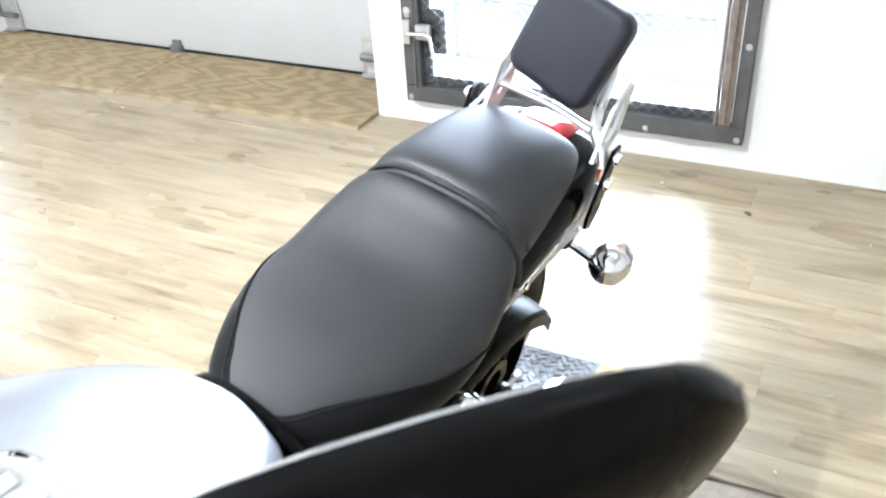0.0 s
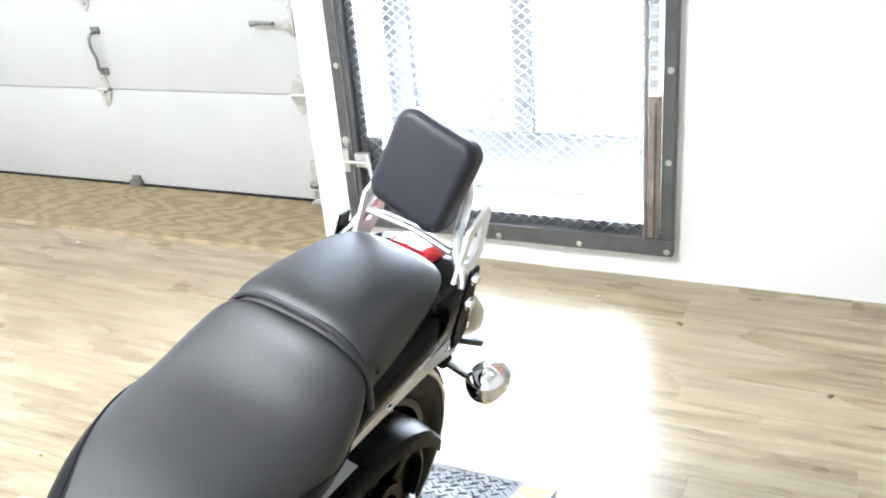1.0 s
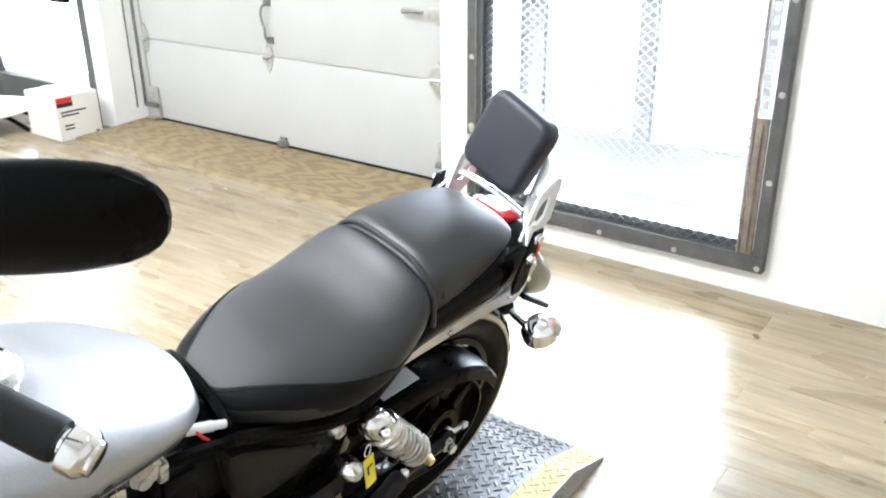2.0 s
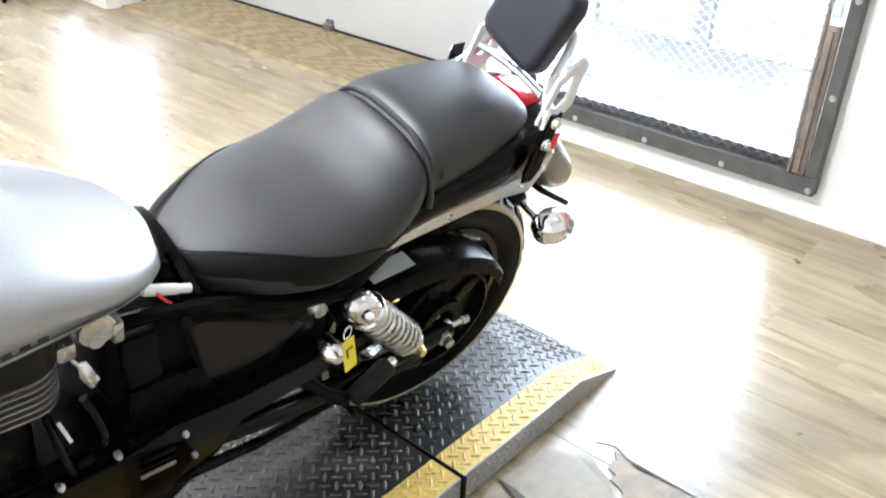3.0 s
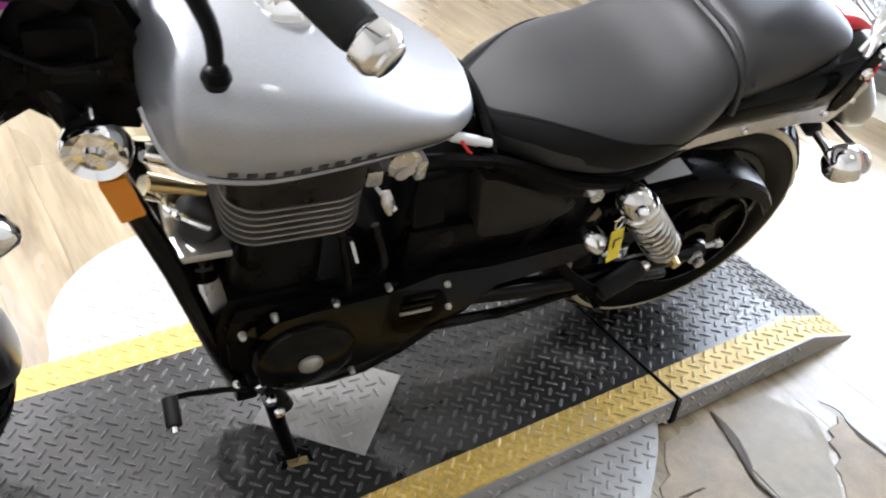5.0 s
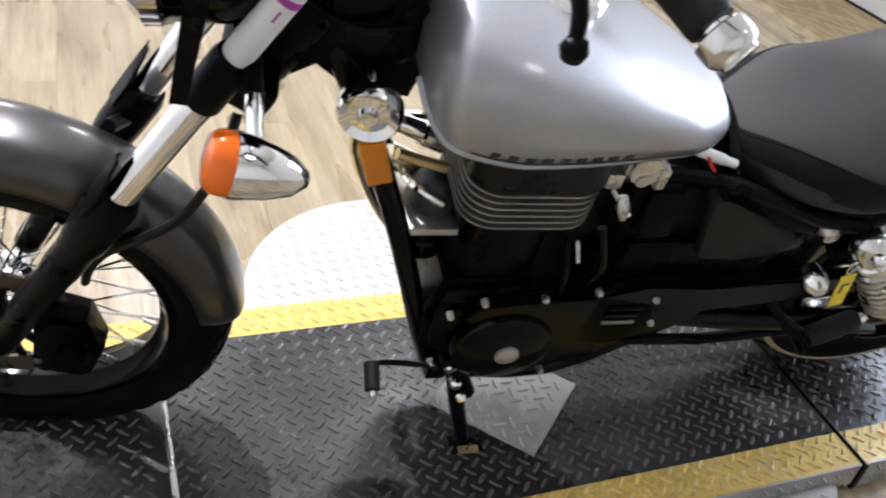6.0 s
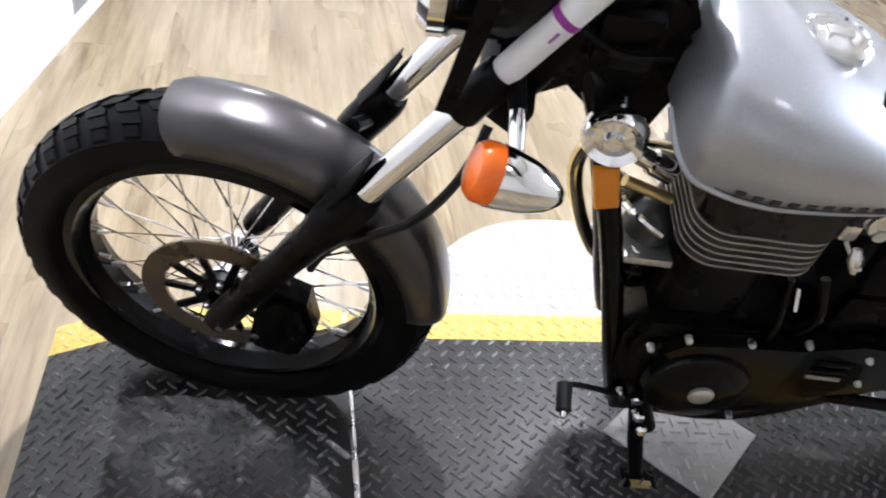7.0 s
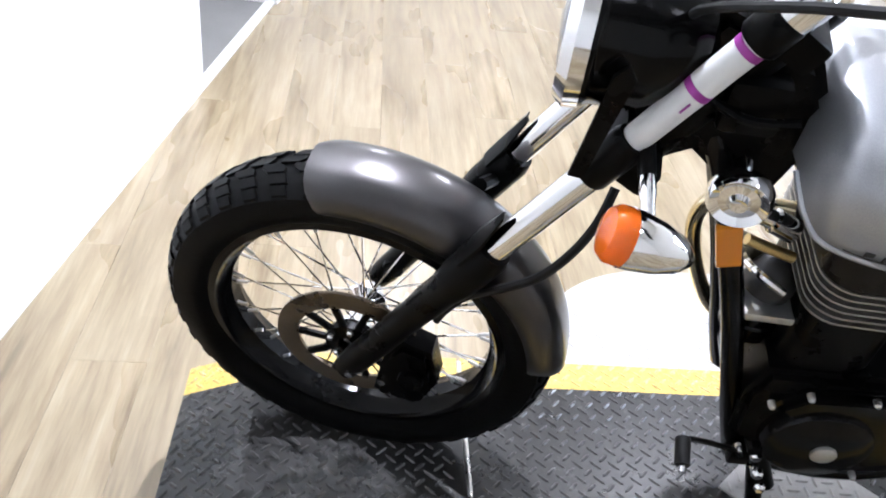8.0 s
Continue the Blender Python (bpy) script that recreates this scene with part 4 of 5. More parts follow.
def shock(sign):
    a, b = Vector((0.243, sign * 0.142, 0.540)), Vector((0.085, sign * 0.135, 0.362))
    d = (b - a).normalized()
    s = part("rear_shock", turned([(0.003, 0), (0.013, 0.012), (0.022, 0.04), (0.0275, 0.085), (0.029, 0.13), (0.029, 0.20), (0.033, 0.205), (0.0345, 0.22), (0.0345, 0.255), (0.033, 0.265), (0.013, 0.27), (0.013, 0.86), (0.024, 0.87), (0.024, 0.95), (0.012, 1.0)], a - d * 0.025, b, 32), SHOCKC, bike, "chrome rear shock absorber with a domed top")
    c, r, turns, n = [], 0.0285, 8, 14
    L = (b - a).length
    for k in range(turns * n + 1):
        t = 2 * math.pi * k / n
        c.append((r * math.cos(t), r * math.sin(t), L * (0.22 + 0.64 * k / (turns * n))))
    part("spring", moved(tube(c, 0.0056, 6), along(a, b)), STEEL, s, "bright coil spring")
    part("top_nut", turned([(0.0105, 0), (0.0105, 0.7), (0.008, 0.92), (0.004, 1)], a, a + Vector((0, sign * 0.040, 0.0)), 16), CHROME, s, "chrome cap nut")
    part("lower_bolt", turned([(0.012, 0), (0.012, 0.5), (0.008, 1)], b, b + Vector((0, sign * 0.030, 0)), 8), GOLD, s, "yellow zinc bolt")
shock(1)
shock(-1)

# ---- seat
def section(x, w, top, bottom, n=28, power=2.6, belly=0.0, crown=0.0):
    """A rounded cross-section at x: half width, top and bottom heights."""
    out = []
    for k in range(n):
        a = 2 * math.pi * k / n
        c, s = math.cos(a), math.sin(a)
        y = w * math.copysign(abs(c) ** (2 / power), c)
        zc, hz = (top + bottom) / 2, (top - bottom) / 2
        z = zc + hz * math.copysign(abs(s) ** (2 / power), s)
        if crown and s > 0:
            y = w * math.copysign(abs(c) ** (2 / crown), c)
            z = zc + hz * s ** (2 / crown)
        out.append((x, y * (1 - belly * max(0, -s) ** 0.8), z))
    return out

def body(stations, steps=5, power=2.6, belly=0.0, n=28, crown=0.0):
    """A skin through stations of x, half width, top, bottom."""
    q = []
    vals = [Vector((a, b, c)) for a, b, c, d in stations]
    lows = [Vector((a, d, 0)) for a, b, c, d in stations]
    for v, l in zip(smooth_path(vals, steps), smooth_path(lows, steps)):
        q.append(section(v.x, max(v.y, 0.004), v.z, l.y, n, power, belly, crown))
    return loft(q)

SEAT = [(0.494, 0.030, 0.696, 0.672), (0.480, 0.074, 0.696, 0.642), (0.44, 0.106, 0.707, 0.626), (0.38, 0.136, 0.722, 0.612), (0.31, 0.156, 0.733, 0.608), (0.24, 0.158, 0.750, 0.618), (0.18, 0.150, 0.781, 0.646), (0.138, 0.136, 0.806, 0.668), (0.118, 0.120, 0.793, 0.680)]
SEATM = pose(0, -0.004, -0.028)
seat = part("seat", body(SEAT, 6, 3.4, 0.06, 44, 2.5), LEATHER, bike, "padded black vinyl rider's seat with stitched welt", True, SEATM)
SEAM = (58, 54, 48, 35, 19, 3, -14, -28, -34)

def seat_point(x, w, top, bottom, deg, out):
    """A point on the seat's flank at an angle round its section, moved out a little."""
    c, s = math.cos(math.radians(deg)), math.sin(math.radians(deg))
    p = 2.5 if s > 0 else 3.4
    zc, hz = (top + bottom) / 2, (top - bottom) / 2
    return (x, (w * c ** (2 / p) + out) * (1 - 0.06 * max(0, -s) ** 0.8), zc + hz * math.copysign(abs(s) ** (2 / p), s) + out * max(s, 0))

for s in (1, -1):
    rings, seam = [], []
    for v, l in zip(smooth_path([(a, b, c) for a, b, c, d in SEAT], 5), smooth_path([(st[0], st[3], dg) for st, dg in zip(SEAT, SEAM)], 5)):
        arc = [l.z + (-62 - l.z) * (k / 9) for k in range(10)]
        tuck = [0.0022 - 0.010 * (k / 9) ** 1.6 for k in range(10)]
        outer = [seat_point(v.x, v.y, v.z, l.y, dg, o) for dg, o in zip(arc, tuck)]
        low = (v.x, outer[-1][1] - 0.020, l.y - 0.046)
        inner = [(x, y - 0.016, z) for x, y, z in outer]
        rings.append([(x, s * y, z) for x, y, z in outer + [(v.x, outer[-1][1] - 0.006, l.y - 0.028), low] + inner[::-1]])
        seam.append(seat_point(v.x, v.y, v.z, l.y, l.z, 0.0012))
    part("seat_band", loft(rings if s < 0 else [r[::-1] for r in rings]), SEATSIDE, seat, "darker glossy vinyl side band")
    part("piping", tube([(x, s * y, z) for x, y, z in seam], 0.0019, 6), SEATSIDE, seat)
part("pillion_pad", body([(0.130, 0.118, 0.799, 0.68), (0.106, 0.127, 0.822, 0.68), (0.05, 0.124, 0.830, 0.69), (-0.03, 0.114, 0.832, 0.712), (-0.085, 0.102, 0.826, 0.738), (-0.118, 0.086, 0.813, 0.757), (-0.134, 0.050, 0.795, 0.772)], 6, 3.2, 0.15, 44, 2.7), LEATHER, seat, "padded black vinyl pillion seat")
welt = [(0.122, 0.137 * math.copysign(abs(math.cos(a)) ** 0.62, math.cos(a)), 0.675 + 0.135 * max(math.sin(a), 0) ** 0.66) for a in [math.pi * k / 24 for k in range(25)]]
for dx in (0.0, 0.024):
    part("welt", tube([(p[0] - dx, p[1] * (1 - dx), p[2] + 0.002 + 0.30 * dx) for p in (welt[3:-3] if dx else welt[1:-1])], 0.0050, 8), LEATHER, seat, "raised stitched welt")
part("seat_nose_trim", joined(tube([(0.492, -0.085, 0.665), (0.503, -0.05, 0.704), (0.506, 0, 0.716), (0.503, 0.05, 0.704), (0.494, 0.082, 0.668), (0.48, 0.095, 0.625)], 0.010, 8, 4)), GLOSS, seat, "glossy black trim")
part("seat_pan", body([(0.50, 0.06, 0.68, 0.60), (0.40, 0.11, 0.63, 0.56), (0.25, 0.12, 0.61, 0.555), (0.12, 0.10, 0.68, 0.61)], 4, 3.0), PLASTIC, bike, "black seat base", True, pose(0, 0, -0.035))

# ---- rear fender, rails, lamp
def fender(c, r, half, a0, a1, n, skirt, mat, parent, label, name="fender", m=None, taper=0.0):
    rings = []
    for k in range(n + 1):
        t = k / n
        a = radians(a0 + (a1 - a0) * t)
        e = min(t, 1 - t) / 0.06
        h = half * (1 - taper * t) * (1 if e > 1 else math.sqrt(max(0.02, 1 - (1 - e) ** 2)) * 0.25 + 0.75)
        prof = []
        for i in range(17):
            u = math.pi * i / 16
            prof.append((r - skirt * (1 - math.sin(u) ** 0.75), -h * math.copysign(abs(math.cos(u)) ** 0.7, math.cos(u))))
        inner = [(p - 0.004, q * 0.965) for p, q in prof[::-1]]
        rings.append([Vector(c) + Vector((p * math.cos(a), q, p * math.sin(a))) for p, q in prof + inner])
    return part(name, loft(rings), mat, parent, label, True, m)

rf = part("rear_fender", body([(-0.14, 0.070, 0.735, 0.665), (-0.17, 0.080, 0.755, 0.655), (-0.225, 0.086, 0.760, 0.640), (-0.27, 0.090, 0.715, 0.590), (-0.315, 0.086, 0.665, 0.575), (-0.338, 0.074, 0.632, 0.582)], 5, 3.2), PEWTER, bike, "pewter metallic rear fender", True, pose(0.02, 0, -0.035))
part("tail_lamp", body([(-0.145, 0.040, 0.808, 0.770), (-0.185, 0.046, 0.804, 0.752), (-0.225, 0.044, 0.786, 0.735), (-0.260, 0.040, 0.752, 0.715), (-0.278, 0.025, 0.735, 0.715)], 4, 3.4), RED, bike, "red tail lamp lens", True, pose(0.0, 0, -0.035))
for s in (1, -1):
    part("side_reflector", box(-0.215, -0.178, s * 0.098 - 0.007, s * 0.098 + 0.007, 0.722, 0.760, 0.004), RED, rf, "red side reflector")
    rail = part("fender_rail", side_plate([(0.165, 0.628), (0.168, 0.662), (0.10, 0.668), (0.0, 0.676), (-0.09, 0.684), (-0.15, 0.694), (-0.19, 0.725), (-0.205, 0.718), (-0.182, 0.672), (-0.16, 0.645), (-0.10, 0.651), (0.02, 0.642), (0.10, 0.634)], s * 0.128, s * 0.140, 0.003), ALU, bike, "bare aluminium fender rail", True, pose(0.025, -s * 0.022, -0.025))
    for x, z in ((0.150, 0.645), (0.03, 0.658), (-0.130, 0.674), (-0.178, 0.695)):
        part("bolt", moved(bolt_head(0.006, 0.007), pose(x, s * 0.140, z, -90 * s)), CHROME, rail)
part("tail_panel", body([(0.175, 0.128, 0.70, 0.645), (0.10, 0.129, 0.738, 0.655), (0.0, 0.127, 0.752, 0.660), (-0.10, 0.120, 0.770, 0.670), (-0.18, 0.102, 0.782, 0.690), (-0.212, 0.075, 0.776, 0.712)], 5, 3.4), GLOSS, bike, "gloss black tail panel under the pillion seat", True, pose(0, 0, -0.028))
for s in (1, -1):
    part("plate_arm", moved(box(-0.13, 0, s * 0.062 - 0.016, s * 0.062 + 0.016, -0.006, 0.006, 0.003), pose(-0.245, -0.01, 0.555, 0, -33, 0)), PLASTIC, bike, "black licence plate bracket")
for s in (1, -1):
    stem = part("rear_signal", turned([(0.012, 0), (0.013, 0.12), (0.008, 0.16), (0.008, 0.8), (0.013, 1)], (-0.142, s * 0.088, 0.592), (-0.150, s * 0.152, 0.574), 14), CHROME, bike, "chrome bullet turn signal")
    part("boot", turned([(0.016, 0), (0.016, 0.8), (0.011, 1)], (-0.141, s * 0.080, 0.594), (-0.1445, s * 0.106, 0.587), 12), RUBBER, stem, "black rubber boot")
    c0, c1 = Vector((-0.118, s * 0.176, 0.578)), Vector((-0.208, s * 0.176, 0.578))
    part("shell", turned([(0.004, 0), (0.020, 0.04), (0.030, 0.16), (0.034, 0.36), (0.034, 0.42)], c0, c1, 24), CHROME, stem, "chrome shell")
    part("lens", turned([(0.033, 0.42), (0.0335, 0.55), (0.028, 0.76), (0.015, 0.90), (0.003, 0.93)], c0, c1, 24), CLEAR, stem, "clear lens")
    part("bulb", turned([(0.004, 0.40), (0.012, 0.45), (0.012, 0.6), (0.004, 0.70)], c0, c1, 12), AMBER, stem, "amber bulb")

# ---- backrest
PADM = pose(-0.142, 0.019, 0.915, 0, 0, 0) @ pose(0, 0, 0, 0, -13, 0) @ pose(0, 0, 0, -12, 0, 0)
def pillow(w, h, t, n=9):
    bm = box(-t / 2, t / 2, -w / 2, w / 2, -h / 2, h / 2)
    bmesh.ops.bevel(bm, geom=[e for e in bm.edges if abs(e.verts[0].co.x - e.verts[1].co.x) > 1e-4], offset=0.028, segments=6, profile=0.5, affect="EDGES")
    bmesh.ops.bevel(bm, geom=[e for e in bm.edges if abs(e.verts[0].co.x - e.verts[1].co.x) < 1e-5], offset=0.017, segments=5, profile=0.55, affect="EDGES")
    return bm
part("backrest_pad", moved(pillow(0.146, 0.158, 0.048), Matrix.Identity(4)), PADV, bike, "navy black vinyl backrest pad", True, PADM)
bar = part("sissy_bar", joined(tube([(-0.165, 0.116, 0.775), (-0.175, 0.108, 0.79), (-0.20, 0.075, 0.82), (-0.245, 0.06, 0.90), (-0.262, 0.0, 0.925), (-0.245, -0.06, 0.90), (-0.20, -0.095, 0.82), (-0.175, -0.108, 0.79), (-0.165, -0.116, 0.775)], 0.0085, 10, 4),
     tube([(-0.19, 0.075, 0.812), (-0.195, 0.0, 0.822), (-0.19, -0.085, 0.825)], 0.007, 8, 3)), STEEL, bike, "bright steel backrest bar", True, pose(0.055, 0.012, -0.012))
for s in (1, -1):
    pl = part("side_bracket", joined(side_plate([(-0.135, 0.70), (-0.165, 0.81), (-0.19, 0.81), (-0.175, 0.70), (-0.16, 0.68), (-0.14, 0.68)], s * 0.122, s * 0.127, 0.001)), SATIN, bar, "backrest side bracket")
    part("bolt", moved(bolt_head(0.009, 0.009), pose(-0.175, s * 0.127, 0.795, -90 * s)), CHROME, pl)
    part("bolt", moved(bolt_head(0.009, 0.009), pose(-0.165, s * 0.127, 0.755, -90 * s)), CHROME, pl)
# the slotted luggage plate behind the pad
for sgn in (1, -1):
    rim = [(-0.165, 0.775), (-0.190, 0.855), (-0.245, 0.885), (-0.255, 0.872), (-0.245, 0.800), (-0.205, 0.765)]
    slot = [(-0.188, 0.805), (-0.203, 0.842), (-0.225, 0.857), (-0.230, 0.848), (-0.224, 0.812), (-0.206, 0.797)]
    y0, y1 = sgn * 0.094, sgn * 0.100
    part("luggage_bracket", loft([[(x, y, z) for x, z in o] for y, o in ((y0, rim), (y1, rim), (y1, slot), (y0, slot), (y0, rim))], caps=False), WHITEP, bar, "slotted bright metal bracket", False)
# ---- tank
TANK = [(0.533, 0.030, 0.731, 0.709), (0.540, 0.060, 0.735, 0.706), (0.554, 0.092, 0.740, 0.704), (0.60, 0.127, 0.763, 0.706), (0.68, 0.154, 0.804, 0.715), (0.77, 0.171, 0.839, 0.717), (0.85, 0.175, 0.864, 0.717), (0.92, 0.161, 0.873, 0.727), (0.945, 0.133, 0.853, 0.744), (0.958, 0.089, 0.826, 0.772)]
FLANK = [(0.0, 0.05), (0.80, 0.05), (0.90, 0.0), (0.925, 0.05), (0.955, 0.12), (0.985, 0.24), (1.0, 0.36), (0.985, 0.52), (0.93, 0.68), (0.80, 0.83), (0.60, 0.93), (0.35, 0.985), (0.0, 1.0)]
SIDE = FLANK[:2] + [(p.x, p.y) for p in smooth_path([(a, b, 0) for a, b in FLANK[2:]], 4)]
def tank_ring(x, w, top, bottom):
    """A flat underside, a folded lower edge, full flanks and a round crown."""
    half = [(y * w, bottom + h * (top - bottom)) for y, h in SIDE]
    return [(x, y, z) for y, z in half] + [(x, -y, z) for y, z in half[-2:0:-1]]
FINE = [(v.x, max(v.y, 0.01), v.z, l.y) for v, l in zip(smooth_path([(a, b, c) for a, b, c, d in TANK], 6), smooth_path([(a, d, 0) for a, b, c, d in TANK], 6))]
tank = part("fuel_tank", loft([tank_ring(*st) for st in FINE]), SILVER, bike, "silver metallic painted fuel tank", True, pose(-0.004, 0.008, -0.006))
lip = [(a, b * 0.905, d + 0.002) for a, b, c, d in FINE[4:]]
for s in (1, -1):
    part("seam_lip", tube([(x, s * y, z) for x, y, z in lip], 0.0048, 8), SILVER, tank, "folded lower seam")
cap = part("fuel_cap", lathe([(0.036, 0), (0.042, 0.006), (0.042, 0.016), (0.036, 0.021), (0.034, 0.018), (0.02, 0.017), (0.012, 0.022), (0.004, 0.022)], 32, "z", (0.788, 0.016, 0.836)), CHROME, tank, "chrome fuel cap")
part("lock_cover", box(0.773, 0.803, 0.008, 0.024, 0.855, 0.861, 0.003), STEEL, cap)
def tank_side(x, up):
    """Half width and height of the tank's flank, a little way above its lower edge."""
    for (xa, wa, ta, ba), (xb, wb, tb, bb) in zip(FINE, FINE[1:]):
        if xa <= x <= xb:
            f = (x - xa) / (xb - xa)
            w, top, bottom = wa + (wb - wa) * f, ta + (tb - ta) * f, ba + (bb - ba) * f
            h = up / (top - bottom)
            for (ya, ha), (yb, hb_) in zip(SIDE[2:], SIDE[3:]):
                if ha <= h <= hb_:
                    return w * (ya + (yb - ya) * (h - ha) / (hb_ - ha)), bottom + up
for s in (1, -1):
    for k in range(9):
        x = 0.880 - 0.0203 * k
        y, z = tank_side(x, 0.0200)
        part("badge_bar", moved(box(-0.0060, 0.0060, -0.0010, 0.0010, -0.0040, 0.0040, 0.0006, 1), pose(x, s * (y + 0.0006), z, s * -12, 0, 0)), INK, tank, "dark badge mark", False)
    part("stripe", tube([(x, s * (tank_side(x, 0.0100)[0] + 0.0006), tank_side(x, 0.0100)[1]) for x in (0.905, 0.88, 0.84, 0.80, 0.75, 0.70, 0.66, 0.62, 0.59)], [0.0010, 0.0016, 0.0018, 0.0018, 0.0018, 0.002, 0.0024, 0.0028, 0.0014], 6, 1), INK, tank, "thin dark line above the tank's lower edge")
part("breather_plug", turned([(0.007, 0), (0.008, 0.1), (0.008, 0.7), (0.0065, 0.74), (0.0065, 1.0)], (0.565, 0.086, 0.668), (0.500, 0.090, 0.648), 14), WHITEP, bike, "white plastic hose end")
part("loose_wire", tube([(0.55, 0.094, 0.664), (0.53, 0.10, 0.640), (0.50, 0.095, 0.622)], 0.0026, 6, 4), REDW, bike, "red wire")

# ---- engine
def rounded(hx, hy, r, n=6):
    out = []
    for cx, cy, a0 in ((hx - r, hy - r, 0), (-hx + r, hy - r, 90), (-hx + r, -hy + r, 180), (hx - r, -hy + r, 270)):
        for k in range(n + 1):
            a = radians(a0 + 90 * k / n)
            out.append((cx + r * math.cos(a), cy + r * math.sin(a)))
    return out
def slab_z(outline, c, z0, z1):
    return loft([[(c[0] + x, c[1] + y, z0) for x, y in outline], [(c[0] + x, c[1] + y, z1) for x, y in outline]])
EC = (0.773, 0.0)
eng = part("engine", joined(slab_z(rounded(0.066, 0.100, 0.035), (0.782, 0.0), 0.36, 0.70), side_plate([(0.56, 0.21), (0.64, 0.185), (0.80, 0.20), (0.865, 0.26), (0.875, 0.36), (0.86, 0.42), (0.70, 0.43), (0.58, 0.40), (0.55, 0.30)], -0.12, 0.116, 0.012)), SATIN, bike, "black air-cooled single cylinder engine")
for k in range(6):
    z = 0.552 + 0.0120 * k
    part("fin", slab_z(rounded(0.094, 0.124, 0.045), EC, z, z + 0.0034), FINEDGE, eng, "fin with a bare bright edge")
part("cylinder_head", joined(slab_z(rounded(0.095, 0.126, 0.045), EC, 0.620, 0.705), slab_z(rounded(0.095, 0.10, 0.03), EC, 0.70, 0.735)), HEAD, eng, "brown-black cylinder head")
cov = part("crankcase_cover", joined(moved(lathe([(0.004, 0.158), (0.020, 0.158), (0.060, 0.153), (0.078, 0.142), (0.084, 0.125), (0.084, 0.11)], 44, "y"), pose(0.745, 0, 0.288)),
     side_plate([(0.84, 0.36), (0.80, 0.40), (0.72, 0.41), (0.60, 0.42), (0.52, 0.40), (0.50, 0.34), (0.55, 0.27), (0.66, 0.23)], 0.10, 0.135, 0.012)), GLOSS, eng, "gloss black crankcase cover")
part("cover_cap", moved(lathe([(0.019, 0.150), (0.019, 0.162), (0.016, 0.164), (0.003, 0.164)], 24, "y"), pose(0.745, 0, 0.300)), ALU, cov, "bare aluminium plug")
for x, z in ((0.845, 0.375), (0.80, 0.405), (0.71, 0.412), (0.63, 0.424), (0.53, 0.405), (0.515, 0.345), (0.85, 0.25), (0.66, 0.215)):
    part("bolt", turned([(0.0055, 0), (0.0055, 0.7), (0.003, 1)], (x, 0.13, z), (x, 0.143, z), 8), STEEL, cov)
# dark slots; the lowest bar is bright metal standing in for a glint
for k in range(3):
    part("cover_slot_and_glint", box(0.545, 0.60, 0.134, 0.139, 0.345 + 0.018 * k, 0.352 + 0.018 * k, 0.002), SATIN if k else FINEDGE, cov)
st_m = part("starter_motor", turned([(0.030, 0), (0.040, 0.06), (0.041, 0.45), (0.037, 0.5), (0.037, 0.62), (0.041, 0.66), (0.041, 1.0), (0.03, 1.0)], (0.880, 0.018, 0.405), (0.880, 0.018, 0.478), 32), GLOSS, eng, "gloss black round cover in front of the barrel")
part("flange", box(0.838, 0.924, -0.040, 0.074, 0.479, 0.493, 0.004), ALU, st_m, "pale machined flange")
part("elbow", turned([(0.036, 0), (0.037, 0.25), (0.034, 0.5), (0.027, 0.75), (0.016, 0.93), (0.003, 1.0)], (0.880, 0.018, 0.494), (0.872, 0.016, 0.552), 28), CASTG, st_m, "dark grey cast elbow")
part("clip", tube([(0.915, -0.02, 0.520), (0.922, 0.018, 0.538), (0.905, 0.052, 0.545), (0.875, 0.060, 0.530)], 0.006, 8, 4), SHOCKC, st_m, "bright bent clip")
part("sensor_box", moved(box(-0.03, 0.03, -0.02, 0.02, -0.028, 0.028, 0.006), pose(0.565, 0.085, 0.405, 0, 8, 6)), PLASTIC, eng, "black switch box")
part("carburettor", joined(turned([(0.018, 0), (0.021, 0.2), (0.021, 0.8), (0.012, 0.9), (0.010, 1)], (0.635, 0.02, 0.635), (0.635, 0.110, 0.630), 16), box(0.66, 0.685, 0.075, 0.108, 0.612, 0.64, 0.006), box(0.60, 0.615, 0.085, 0.11, 0.615, 0.65, 0.004), turned([(0.006, 0), (0.010, 0.5), (0.004, 1)], (0.66, 0.12, 0.615), (0.655, 0.135, 0.585), 8)), STEEL, eng, "bare carburettor linkage")
part("throttle_pulley", moved(lathe([(0.018, 0.118), (0.024, 0.120), (0.024, 0.126), (0.010, 0.128)], 20, "y"), pose(0.632, -0.02, 0.645)), STEEL, eng)
part("idle_knob", turned([(0.003, 0), (0.003, 0.6), (0.006, 0.65), (0.006, 1)], (0.665, 0.10, 0.605), (0.648, 0.132, 0.586), 10), WHITEP, eng, "white adjuster knob")
part("airbox", joined(box(0.40, 0.62, -0.10, 0.085, 0.45, 0.595, 0.03, 3), box(0.55, 0.602, 0.08, 0.100, 0.515, 0.60, 0.006)), PLASTIC, bike, "black plastic airbox")
part("gearbox_case", joined(box(0.35, 0.60, -0.10, 0.105, 0.34, 0.50, 0.02), box(0.26, 0.40, -0.08, 0.10, 0.40, 0.60, 0.02)), SATIN, bike, "black gearbox and battery case")
part("coolant_line", joined(tube([(0.66, 0.11, 0.54), (0.645, 0.13, 0.48), (0.65, 0.12, 0.43)], 0.007, 8, 4), tube([(0.71, 0.118, 0.54), (0.70, 0.135, 0.47), (0.69, 0.13, 0.42)], 0.006, 8, 4)), GLOSS, eng)
part("dipstick", tube([(0.70, 0.13, 0.535), (0.690, 0.138, 0.500)], 0.0026, 8), WHITEP, eng, "pale drain tube")
